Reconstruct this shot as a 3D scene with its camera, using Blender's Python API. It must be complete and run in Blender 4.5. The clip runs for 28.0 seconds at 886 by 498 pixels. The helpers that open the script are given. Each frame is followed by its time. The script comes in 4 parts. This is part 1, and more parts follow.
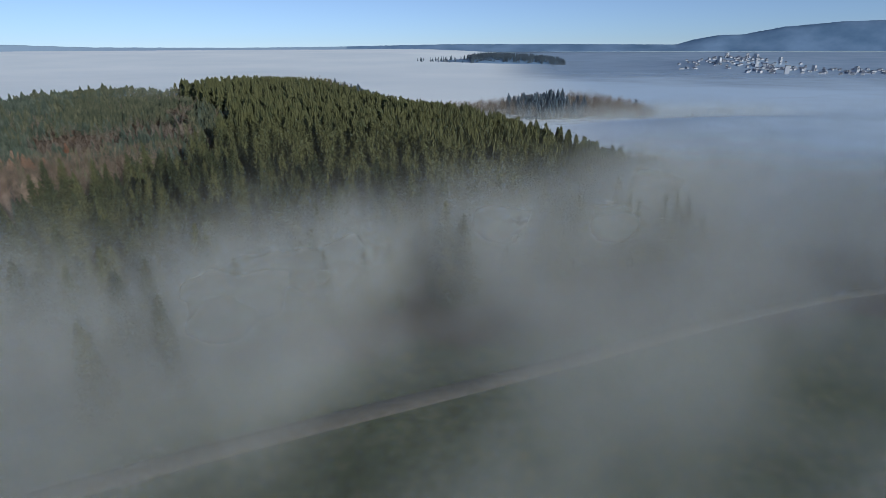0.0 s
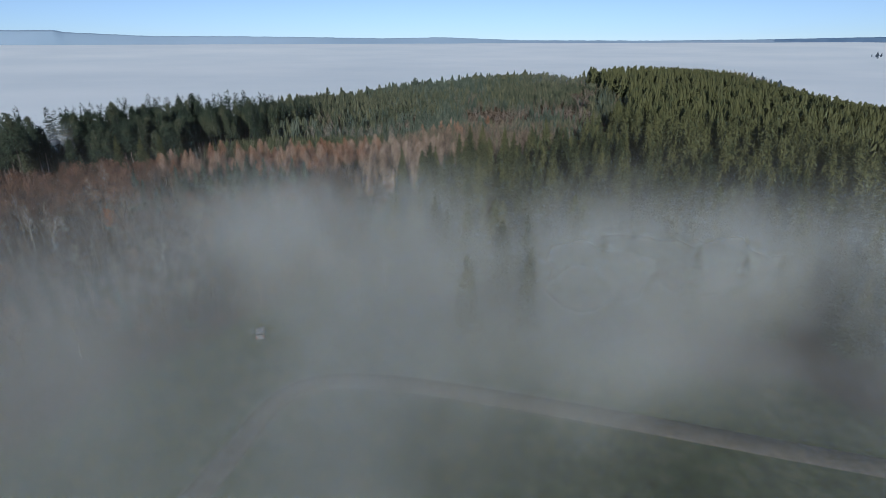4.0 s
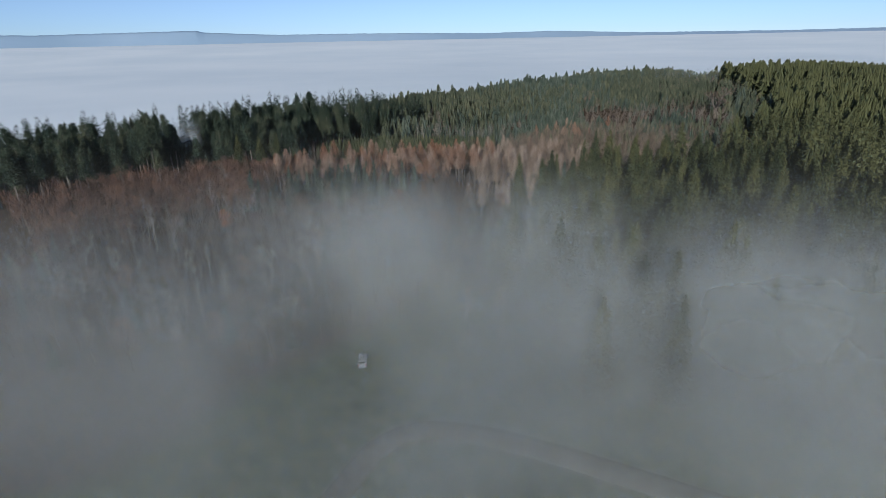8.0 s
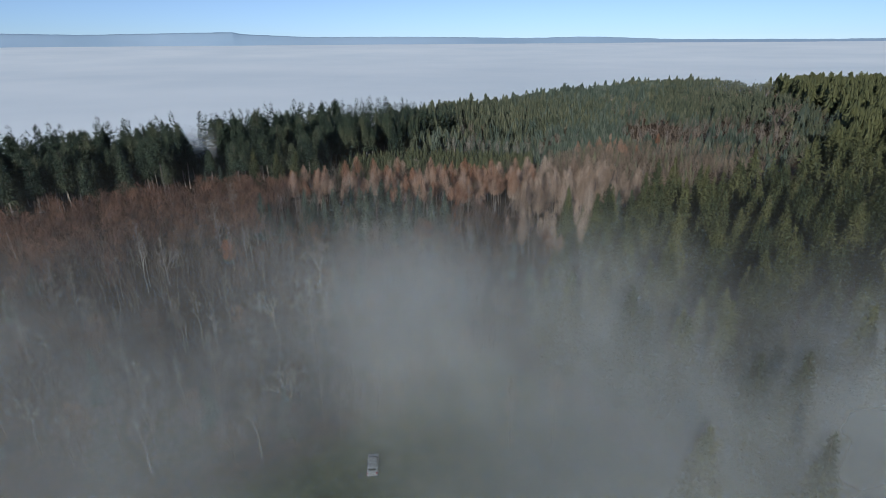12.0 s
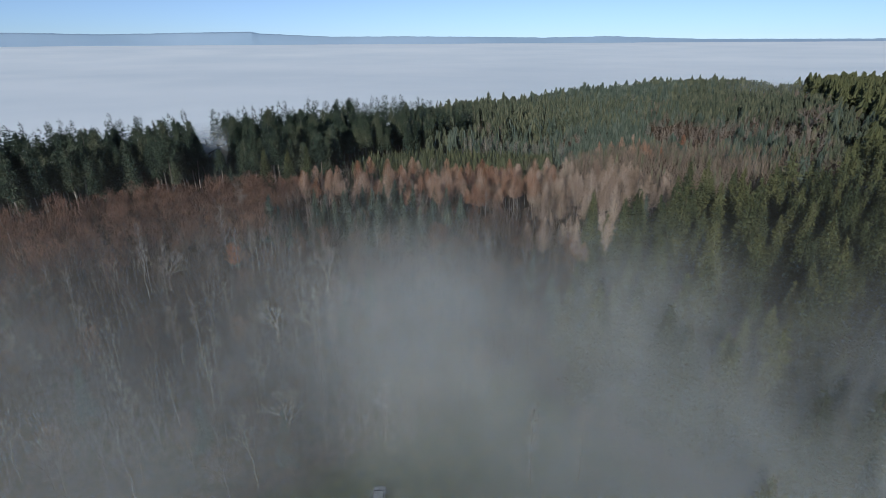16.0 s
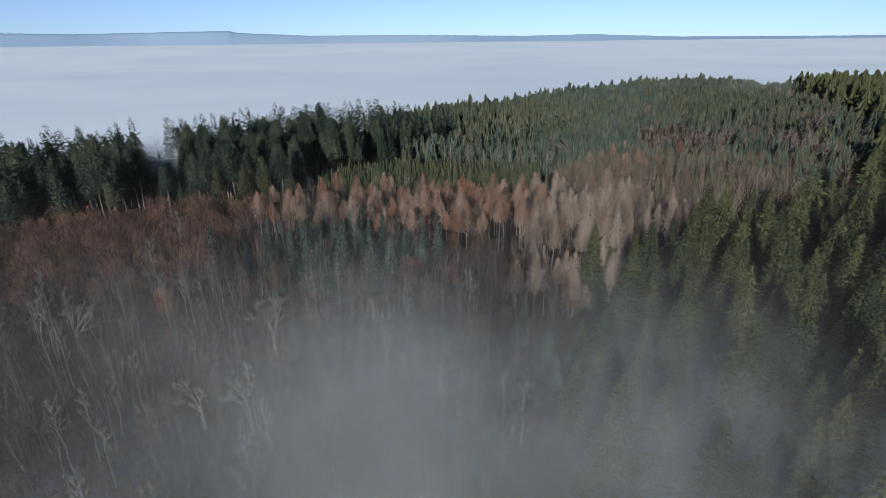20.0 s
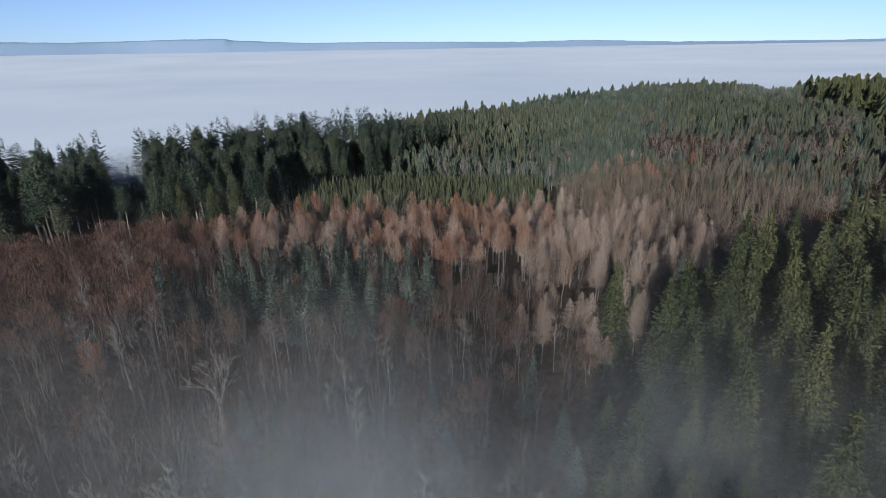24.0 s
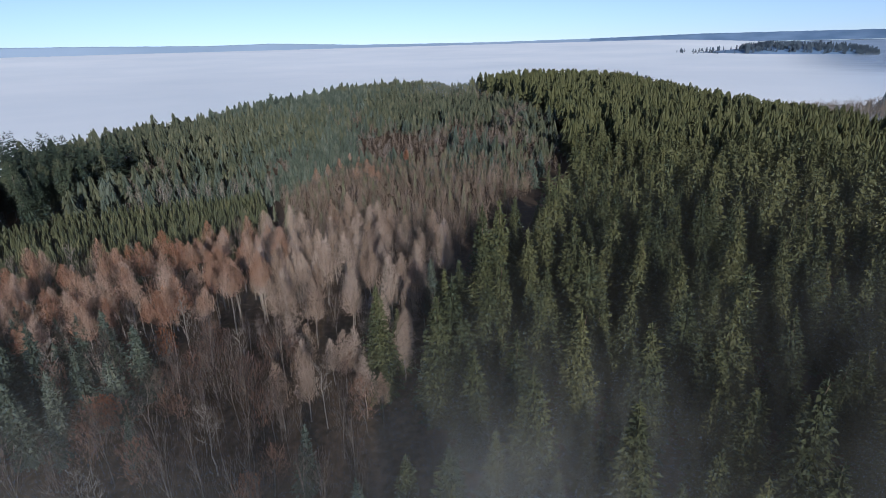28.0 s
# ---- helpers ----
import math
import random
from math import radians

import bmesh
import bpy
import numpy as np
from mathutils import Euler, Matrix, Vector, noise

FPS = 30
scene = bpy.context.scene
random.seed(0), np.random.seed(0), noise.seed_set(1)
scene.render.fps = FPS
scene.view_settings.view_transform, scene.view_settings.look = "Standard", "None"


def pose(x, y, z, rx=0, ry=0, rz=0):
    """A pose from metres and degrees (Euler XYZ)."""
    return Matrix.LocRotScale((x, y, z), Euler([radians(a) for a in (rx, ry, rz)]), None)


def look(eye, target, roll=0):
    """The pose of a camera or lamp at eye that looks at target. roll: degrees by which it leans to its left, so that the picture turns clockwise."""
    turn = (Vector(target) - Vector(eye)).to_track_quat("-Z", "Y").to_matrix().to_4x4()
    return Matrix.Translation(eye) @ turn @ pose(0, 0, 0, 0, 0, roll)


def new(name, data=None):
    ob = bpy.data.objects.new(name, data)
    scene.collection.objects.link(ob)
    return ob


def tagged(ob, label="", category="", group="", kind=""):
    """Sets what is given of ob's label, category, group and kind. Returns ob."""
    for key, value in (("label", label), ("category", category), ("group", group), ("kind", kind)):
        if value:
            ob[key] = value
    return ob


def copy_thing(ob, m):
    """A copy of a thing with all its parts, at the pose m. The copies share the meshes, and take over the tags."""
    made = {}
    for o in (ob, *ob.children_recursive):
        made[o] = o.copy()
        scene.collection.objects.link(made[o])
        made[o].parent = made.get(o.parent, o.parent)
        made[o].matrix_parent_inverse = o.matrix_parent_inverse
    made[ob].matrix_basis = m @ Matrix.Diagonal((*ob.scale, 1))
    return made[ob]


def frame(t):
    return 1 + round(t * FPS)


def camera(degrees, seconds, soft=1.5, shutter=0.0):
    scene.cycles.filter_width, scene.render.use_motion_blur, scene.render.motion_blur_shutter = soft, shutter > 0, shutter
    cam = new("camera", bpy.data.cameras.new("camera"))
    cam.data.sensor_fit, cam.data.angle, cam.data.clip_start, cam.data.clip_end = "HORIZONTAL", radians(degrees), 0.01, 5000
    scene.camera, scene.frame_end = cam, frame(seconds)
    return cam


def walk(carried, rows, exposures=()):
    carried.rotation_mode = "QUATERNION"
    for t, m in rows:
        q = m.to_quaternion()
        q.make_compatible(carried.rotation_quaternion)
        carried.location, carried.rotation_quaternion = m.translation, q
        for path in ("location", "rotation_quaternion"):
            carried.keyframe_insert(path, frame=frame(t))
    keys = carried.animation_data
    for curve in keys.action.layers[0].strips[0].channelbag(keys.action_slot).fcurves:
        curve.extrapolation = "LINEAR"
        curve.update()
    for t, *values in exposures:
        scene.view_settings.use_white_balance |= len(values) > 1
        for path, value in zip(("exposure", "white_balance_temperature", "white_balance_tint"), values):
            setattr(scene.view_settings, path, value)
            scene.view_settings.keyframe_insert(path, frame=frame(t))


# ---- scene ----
cam = camera(79.2, 28.0, soft=0.7)
PATH = [
    (0, (10.79, 0.74, 13.06), (16.74, 47.16, -4.54), -0.31),
    (0.5, (10.79, 0.78, 12.06), (16.59, 47.21, -5.56), -0.39),
    (1, (10.47, 1.00, 11.23), (15.06, 47.55, -6.44), -0.40),
    (1.5, (10.48, 1.45, 10.51), (9.59, 48.19, -7.24), -0.33),
    (2, (9.82, 1.80, 9.88), (0.49, 47.59, -7.90), -0.27),
    (2.5, (9.16, 1.97, 9.20), (-8.65, 45.17, -8.60), -0.21),
    (3, (8.65, 1.87, 9.21), (-14.47, 42.46, -8.62), -0.17),
    (3.5, (8.32, 1.78, 9.27), (-15.98, 41.63, -8.64), -0.16),
    (4, (8.16, 1.81, 9.47), (-16.67, 41.31, -8.50), -0.19),
    (4.5, (8.00, 2.20, 10.50), (-18.22, 40.74, -7.57), -0.31),
    (5, (6.55, 3.12, 10.91), (-20.76, 40.86, -7.26), -0.47),
    (5.5, (4.32, 4.41, 10.91), (-23.90, 41.43, -7.34), -0.65),
    (6, (1.83, 5.91, 10.67), (-27.27, 42.22, -7.63), -0.83),
    (6.5, (-0.43, 7.45, 10.40), (-30.47, 42.98, -7.92), -1.00),
    (7, (-1.94, 8.87, 10.27), (-33.10, 43.45, -7.99), -1.12),
    (7.5, (-3.51, 10.65, 10.03), (-35.14, 44.81, -8.21), -1.17),
    (8, (-5.39, 12.29, 10.42), (-37.37, 46.09, -7.87), -1.17),
    (8.5, (-7.47, 14.48, 10.66), (-39.83, 47.92, -7.64), -1.24),
    (9, (-9.63, 16.62, 10.85), (-42.27, 49.80, -7.42), -1.30),
    (9.5, (-12.07, 19.00, 11.02), (-44.96, 51.93, -7.25), -1.27),
    (10, (-14.68, 21.49, 11.36), (-47.80, 54.19, -6.90), -1.14),
    (10.5, (-17.49, 23.97, 11.56), (-50.81, 56.50, -6.65), -0.94),
    (11, (-20.48, 26.31, 11.67), (-53.96, 58.71, -6.47), -0.73),
    (11.5, (-23.28, 28.83, 12.00), (-56.93, 61.10, -6.07), -0.54),
    (12, (-26.13, 31.05, 12.15), (-59.88, 63.27, -5.81), -0.42),
    (12.5, (-27.87, 32.44, 12.26), (-61.77, 64.55, -5.62), -0.34),
    (13, (-28.43, 32.98, 12.20), (-62.45, 64.97, -5.68), -0.28),
    (13.5, (-28.34, 33.06, 12.00), (-62.48, 64.91, -5.90), -0.25),
    (14, (-28.17, 33.05, 11.71), (-62.42, 64.76, -6.22), -0.23),
    (14.5, (-28.47, 33.33, 11.35), (-62.84, 64.90, -6.61), -0.22),
    (15, (-29.81, 34.27, 10.93), (-64.31, 65.70, -7.02), -0.24),
    (15.5, (-31.22, 35.59, 10.64), (-65.88, 66.85, -7.30), -0.29),
    (16, (-32.69, 37.09, 10.72), (-67.39, 68.29, -7.25), -0.37),
    (16.5, (-34.51, 38.55, 10.57), (-69.09, 69.87, -7.42), -0.45),
    (17, (-36.32, 40.57, 10.63), (-70.67, 72.13, -7.38), -0.51),
    (17.5, (-38.65, 43.11, 10.63), (-72.68, 75.00, -7.40), -0.58),
    (18, (-40.92, 45.84, 10.66), (-74.75, 77.92, -7.40), -0.63),
    (18.5, (-43.47, 48.88, 10.89), (-77.26, 80.99, -7.21), -0.67),
    (19, (-45.84, 52.01, 11.03), (-79.62, 84.13, -7.08), -0.68),
    (19.5, (-48.39, 54.70, 11.33), (-82.08, 86.88, -6.81), -0.64),
    (20, (-50.92, 57.40, 11.34), (-84.60, 89.62, -6.75), -0.62),
    (20.5, (-53.53, 60.25, 11.17), (-87.19, 92.53, -6.86), -0.67),
    (21, (-55.90, 62.85, 11.04), (-89.53, 95.19, -6.93), -0.72),
    (21.5, (-58.26, 65.42, 10.75), (-91.88, 97.81, -7.15), -0.77),
    (22, (-60.17, 67.64, 10.50), (-93.79, 100.08, -7.32), -0.84),
    (22.5, (-61.77, 69.60, 10.29), (-95.40, 102.07, -7.45), -0.91),
    (23, (-63.22, 71.38, 10.13), (-96.86, 103.88, -7.54), -0.96),
    (23.5, (-64.65, 73.07, 9.99), (-98.30, 105.58, -7.62), -0.98),
    (24, (-66.20, 74.76, 9.89), (-99.88, 107.26, -7.70), -0.94),
    (24.5, (-67.73, 76.23, 9.95), (-101.42, 108.71, -7.65), -0.90),
    (25, (-69.26, 77.78, 9.90), (-102.98, 110.23, -7.69), -0.87),
    (25.5, (-70.65, 79.26, 9.79), (-104.43, 111.66, -7.80), -0.84),
    (26, (-71.97, 80.78, 9.72), (-105.83, 113.10, -7.86), -0.83),
    (26.5, (-73.35, 82.47, 9.63), (-107.29, 114.71, -7.93), -0.86),
    (27, (-74.74, 84.38, 9.46), (-108.82, 116.48, -8.08), -0.96),
    (27.5, (-76.00, 86.20, 9.33), (-105.81, 122.30, -8.23), -1.25),
    (28, (-76.31, 87.22, 9.58), (-89.20, 132.13, -8.23), -1.55),
]
walk(cam, [(t, look(eye, target, roll)) for t, eye, target, roll in PATH], [(0.0, -0.2, 5600, 7), (4.0, -0.1, 5600, 7), (11.0, -0.07, 5600, 7), (18.0, 0.0, 5600, 7), (21.0, 0.06, 5600, 9), (25.0, 0.12, 5600, 11), (28.0, 0.18, 5600, 13)])

# ---- world, sun, exposure ----
SUN_ELEV, SUN_YAW = 18.6, 29.8
scene.cycles.transparent_max_bounces = 64
world = bpy.data.worlds.new("world")
scene.world = world
world.use_nodes = True
wn = world.node_tree.nodes
sky = wn.new("ShaderNodeTexSky")
sky.sky_type, sky.sun_disc = "NISHITA", False
sky.sun_elevation = radians(SUN_ELEV)
sky.sun_rotation = radians(180.0 - SUN_YAW)
sky.altitude, sky.air_density, sky.dust_density, sky.ozone_density = 1500, 0.8, 0.0, 4.0
wn["Background"].inputs["Strength"].default_value = 0.09
pale_sky = wn.new("ShaderNodeHueSaturation")
pale_sky.inputs["Saturation"].default_value = 0.68
cool_sky = wn.new("ShaderNodeMix")
cool_sky.data_type, cool_sky.blend_type = "RGBA", "MULTIPLY"
cool_sky.inputs[0].default_value, cool_sky.inputs[7].default_value = 1.0, (0.92, 0.98, 1.1, 1)
world.node_tree.links.new(sky.outputs[0], pale_sky.inputs["Color"])
world.node_tree.links.new(pale_sky.outputs[0], cool_sky.inputs[6])
world.node_tree.links.new(cool_sky.outputs[2], wn["Background"].inputs[0])
sun = new("sun", bpy.data.lights.new("sun", "SUN"))
sun.data.energy, sun.data.angle, sun.data.color = 4.3, radians(0.6), (1.0, 0.9, 0.76)
e, a = radians(SUN_ELEV), radians(SUN_YAW)
away = Vector((math.sin(a) * math.cos(e), -math.cos(a) * math.cos(e), math.sin(e)))
sun.matrix_world = look(away * 100, (0, 0, 0))


# ---- materials ----
def material(name, rough=0.8):
    m = bpy.data.materials.new(name)
    m.use_nodes = True
    b = m.node_tree.nodes["Principled BSDF"]
    b.inputs["Roughness"].default_value = rough
    b.inputs["Specular IOR Level"].default_value = 0.25
    return m, m.node_tree.nodes, m.node_tree.links, b


def ramp(nodes, links, source, stops):
    r = nodes.new("ShaderNodeValToRGB")
    while len(r.color_ramp.elements) < len(stops):
        r.color_ramp.elements.new(0.5)
    for el, (at, col) in zip(r.color_ramp.elements, stops):
        el.position, el.color = at, (*col, 1)
    links.new(source, r.inputs[0])
    return r.outputs[0]


def noise_at(nodes, links, scale, detail=3.0, rough=0.55):
    g = nodes.new("ShaderNodeNewGeometry")
    n = nodes.new("ShaderNodeTexNoise")
    n.inputs["Scale"].default_value, n.inputs["Detail"].default_value, n.inputs["Roughness"].default_value = scale, detail, rough
    links.new(g.outputs["Position"], n.inputs["Vector"])
    return n.outputs[0]


def calc(nodes, links, op, a, b=None, c=None, clamp=False):
    m = nodes.new("ShaderNodeMath")
    m.operation, m.use_clamp = op, clamp
    for socket, v in zip(m.inputs, (a, b, c)):
        if v is None:
            continue
        if isinstance(v, (int, float)):
            socket.default_value = v
        else:
            links.new(v, socket)
    return m.outputs[0]


def foliage(name, dark, mid, light, grain=3.0, patch=0.05, rough=0.75, each=0.5):
    """Leaf or twig colour: varies from tree to tree, over patches of wood and from spray to spray."""
    m, n, l, b = material(name, rough)
    info = n.new("ShaderNodeObjectInfo")
    fine, wide = noise_at(n, l, grain, 2.0), noise_at(n, l, patch, 2.0)
    geo = n.new("ShaderNodeNewGeometry")
    v = calc(n, l, "MULTIPLY_ADD", info.outputs["Random"], each * 0.5, calc(n, l, "MULTIPLY", wide, 0.5))
    v = calc(n, l, "MULTIPLY_ADD", fine, 0.45, v)
    v = calc(n, l, "MULTIPLY_ADD", geo.outputs["Random Per Island"], 0.14, v)
    v = calc(n, l, "MULTIPLY_ADD", noise_at(n, l, 0.16, 1.0), 0.9, v)
    v = calc(n, l, "SUBTRACT", v, 0.62)
    l.new(ramp(n, l, v, [(0.15, dark), (0.5, mid), (0.85, light)]), b.inputs["Base Color"])
    return m


SPRUCE = foliage("spruce_needles", (0.012, 0.018, 0.009), (0.036, 0.045, 0.02), (0.086, 0.09, 0.036), each=0.9)
PINE = foliage("fir_needles", (0.016, 0.027, 0.02), (0.042, 0.06, 0.038), (0.09, 0.1, 0.058), each=0.8)
YOUNG = foliage("young_spruce_needles", (0.024, 0.036, 0.028), (0.06, 0.078, 0.058), (0.125, 0.142, 0.105))
# needles lightened in the colour for haze over the back forest
FARCON = foliage("distant_conifer_needles", (0.03, 0.04, 0.026), (0.082, 0.091, 0.055), (0.155, 0.152, 0.09))
PLANT = foliage("plantation_needles", (0.03, 0.036, 0.02), (0.066, 0.075, 0.037), (0.125, 0.125, 0.062))
LARCH = foliage("larch_autumn_needles", (0.19, 0.08, 0.038), (0.26, 0.148, 0.095), (0.34, 0.245, 0.185), each=1.0)
PALE = foliage("faded_larch_needles", (0.165, 0.11, 0.075), (0.255, 0.188, 0.14), (0.36, 0.285, 0.225), each=0.9)
TWIG = foliage("brown_twigs", (0.065, 0.047, 0.033), (0.13, 0.098, 0.072), (0.22, 0.17, 0.128))
RUST = foliage("rusty_beech_leaves", (0.05, 0.028, 0.02), (0.098, 0.054, 0.037), (0.19, 0.105, 0.066), each=0.9)
# near bare trees' twigs, with the mist's dimmed light put into the colour
SHADETWIG = foliage("shade_darkened_twigs", (0.028, 0.021, 0.018), (0.06, 0.044, 0.036), (0.12, 0.09, 0.072))
# far conifers, green needles turned blue to paint the haze in
FARBLUE = foliage("haze_tinted_conifers", (0.045, 0.07, 0.095), (0.075, 0.105, 0.135), (0.11, 0.14, 0.165))
COPPER = foliage("copper_beech_leaves", (0.16, 0.055, 0.02), (0.27, 0.1, 0.04), (0.38, 0.17, 0.08))
GREYTWIG = foliage("grey_twigs", (0.11, 0.09, 0.07), (0.19, 0.16, 0.13), (0.3, 0.26, 0.21))


def bark(name, dark, light, scale=2.0):
    m, n, l, b = material(name, 0.85)
    v = noise_at(n, l, scale, 5.0, 0.65)
    l.new(ramp(n, l, v, [(0.35, dark), (0.62, light)]), b.inputs["Base Color"])
    bump = n.new("ShaderNodeBump")
    bump.inputs["Strength"].default_value, bump.inputs["Distance"].default_value = 0.5, 0.05
    l.new(v, bump.inputs["Height"])
    l.new(bump.outputs[0], b.inputs["Normal"])
    return m


BARK = bark("conifer_bark", (0.06, 0.045, 0.035), (0.16, 0.12, 0.09))
PALEBARK = bark("pale_bark", (0.1, 0.085, 0.07), (0.3, 0.27, 0.23))
STEMBARK = bark("beige_stem_bark", (0.07, 0.058, 0.047), (0.21, 0.178, 0.147))
GREYBARK = bark("grey_bark", (0.04, 0.034, 0.029), (0.14, 0.118, 0.1))

# ground: grass in the open, leaf litter under the trees
GROUND, n, l, b = material("meadow_and_litter", 0.95)
geo = n.new("ShaderNodeNewGeometry")
sep = n.new("ShaderNodeSeparateXYZ")
l.new(geo.outputs["Position"], sep.inputs[0])
gx, gy = sep.outputs[0], sep.outputs[1]
edge = calc(n, l, "MULTIPLY_ADD", noise_at(n, l, 0.06, 4.0), 30.0, calc(n, l, "SUBTRACT", gy, 118.0))
wood = calc(n, l, "MULTIPLY", edge, 0.12, clamp=True)
west = calc(n, l, "MULTIPLY_ADD", noise_at(n, l, 0.05, 4.0), 24.0, calc(n, l, "SUBTRACT", -100.0, gx))
wood = calc(n, l, "MAXIMUM", wood, calc(n, l, "MULTIPLY", west, 0.1, clamp=True))
grass = ramp(n, l, noise_at(n, l, 0.35, 8.0, 0.65), [(0.3, (0.035, 0.05, 0.016)), (0.5, (0.06, 0.08, 0.026)), (0.7, (0.11, 0.11, 0.045))])
litter = ramp(n, l, noise_at(n, l, 0.8, 6.0, 0.65), [(0.3, (0.03, 0.022, 0.014)), (0.55, (0.07, 0.046, 0.028)), (0.75, (0.11, 0.07, 0.04))])
mix = n.new("ShaderNodeMix")
mix.data_type = "RGBA"
l.new(wood, mix.inputs[0])
l.new(grass, mix.inputs[6])
l.new(litter, mix.inputs[7])
l.new(mix.outputs[2], b.inputs["Base Color"])

TRACK, n, l, b = material("gravel_track", 0.95)
l.new(ramp(n, l, noise_at(n, l, 0.9, 8.0, 0.7), [(0.3, (0.085, 0.076, 0.058)), (0.55, (0.135, 0.118, 0.092)), (0.75, (0.19, 0.165, 0.13))]), b.inputs["Base Color"])


def fog_material(name, strength, sea, fringe=1.0, thin=False, centre=(-198.0, 628.0), reach=(75.0, 10.0), tops=(-22.0, -38.0)):
    """Thin mist: mostly clear, scattering light up and down, thicker where the billows lie."""
    m = bpy.data.materials.new(name)
    m.use_nodes = True
    n, l = m.node_tree.nodes, m.node_tree.links
    n.remove(n["Principled BSDF"])
    out = n["Material Output"]
    up, down, clear = n.new("ShaderNodeBsdfDiffuse"), n.new("ShaderNodeBsdfTranslucent"), n.new("ShaderNodeBsdfTransparent")
    for s in (up, down):
        s.inputs["Color"].default_value = (0.565, 0.585, 0.55, 1)
    body, whole = n.new("ShaderNodeMixShader"), n.new("ShaderNodeMixShader")
    body.inputs[0].default_value = 0.0 if sea else 0.58
    l.new(up.outputs[0], body.inputs[1])
    l.new(down.outputs[0], body.inputs[2])
    l.new(clear.outputs[0], whole.inputs[1])
    l.new(body.outputs[0], whole.inputs[2])
    l.new(whole.outputs[0], out.inputs["Surface"])
    if sea:
        whole.inputs[0].default_value = 1.0
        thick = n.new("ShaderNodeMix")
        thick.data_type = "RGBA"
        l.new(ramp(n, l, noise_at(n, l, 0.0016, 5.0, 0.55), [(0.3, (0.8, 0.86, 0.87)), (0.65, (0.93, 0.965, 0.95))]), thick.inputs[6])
        # over the eastern valley the fog's dimmer, bluer light is painted into its colour
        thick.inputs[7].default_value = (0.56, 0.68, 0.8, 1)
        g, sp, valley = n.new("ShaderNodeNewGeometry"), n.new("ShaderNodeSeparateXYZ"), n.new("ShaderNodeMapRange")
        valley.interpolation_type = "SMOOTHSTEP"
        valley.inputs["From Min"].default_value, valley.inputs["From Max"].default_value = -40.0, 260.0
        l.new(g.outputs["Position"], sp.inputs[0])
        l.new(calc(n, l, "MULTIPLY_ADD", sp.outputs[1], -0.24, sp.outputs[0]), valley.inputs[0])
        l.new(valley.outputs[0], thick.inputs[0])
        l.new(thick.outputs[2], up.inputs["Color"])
        dist = calc(n, l, "SQRT", calc(n, l, "ADD", calc(n, l, "MULTIPLY", sp.outputs[0], sp.outputs[0]), calc(n, l, "MULTIPLY", sp.outputs[1], sp.outputs[1])))
        dist = calc(n, l, "MULTIPLY_ADD", noise_at(n, l, 0.004, 4.0), 900.0, dist)
        edge_, side_ = n.new("ShaderNodeMapRange"), n.new("ShaderNodeMapRange")
        edge_.interpolation_type = side_.interpolation_type = "SMOOTHSTEP"
        edge_.inputs["From Min"].default_value, edge_.inputs["From Max"].default_value = 1650.0, 2600.0
        side_.inputs["From Min"].default_value, side_.inputs["From Max"].default_value = 0.2, 0.42
        l.new(dist, edge_.inputs[0])
        l.new(calc(n, l, "DIVIDE", sp.outputs[0], calc(n, l, "MAXIMUM", sp.outputs[1], 1.0)), side_.inputs[0])
        l.new(calc(n, l, "MULTIPLY_ADD", calc(n, l, "MULTIPLY", edge_.outputs[0], side_.outputs[0]), -1.0, 1.0), whole.inputs[0])
        return m
    g, sp = n.new("ShaderNodeNewGeometry"), n.new("ShaderNodeSeparateXYZ")
    l.new(g.outputs["Position"], sp.inputs[0])
    x, y, z = sp.outputs
    if thin:
        fade = n.new("ShaderNodeMapRange")
        fade.interpolation_type = "SMOOTHSTEP"
        fade.inputs["From Min"].default_value, fade.inputs["From Max"].default_value = tops
        fade.inputs["To Max"].default_value = strength
        l.new(z, fade.inputs[0])
        uneven = calc(n, l, "MULTIPLY_ADD", noise_at(n, l, 0.03, 3.0), 1.6, 0.2)
        dx, dy = calc(n, l, "SUBTRACT", x, centre[0]), calc(n, l, "SUBTRACT", y, centre[1])
        away_ = calc(n, l, "SQRT", calc(n, l, "ADD", calc(n, l, "MULTIPLY", dx, dx), calc(n, l, "MULTIPLY", dy, dy)))
        patch = n.new("ShaderNodeMapRange")
        patch.interpolation_type = "SMOOTHSTEP"
        patch.inputs["From Min"].default_value, patch.inputs["From Max"].default_value = reach
        l.new(away_, patch.inputs[0])
        uneven = calc(n, l, "MULTIPLY", uneven, patch.outputs[0])
        l.new(calc(n, l, "MULTIPLY", fade.outputs[0], uneven), whole.inputs[0])
        return m
    def step(source, lo, hi, out_lo=0.0, out_hi=1.0):
        r = n.new("ShaderNodeMapRange")
        r.interpolation_type = "SMOOTHSTEP"
        for key, value in zip(("From Min", "From Max", "To Min", "To Max"), (lo, hi, out_lo, out_hi)):
            r.inputs[key].default_value = value
        l.new(source, r.inputs[0])
        return r.outputs[0]

    # the front of the mist runs along the wood's edge and falls back towards the east
    bend = calc(n, l, "MULTIPLY", calc(n, l, "MAXIMUM", calc(n, l, "ADD", x, 55.0), 0.0), 0.36)
    swell = calc(n, l, "MULTIPLY", calc(n, l, "MAXIMUM", calc(n, l, "SUBTRACT", x, 95.0), 0.0), 1.6)
    depth = calc(n, l, "SUBTRACT", calc(n, l, "ADD", calc(n, l, "ADD", bend, swell), 116.0), y)
    broad = noise_at(n, l, 0.022, 2.0)
    depth = calc(n, l, "MULTIPLY_ADD", calc(n, l, "SUBTRACT", broad, 0.5), 60.0, depth)
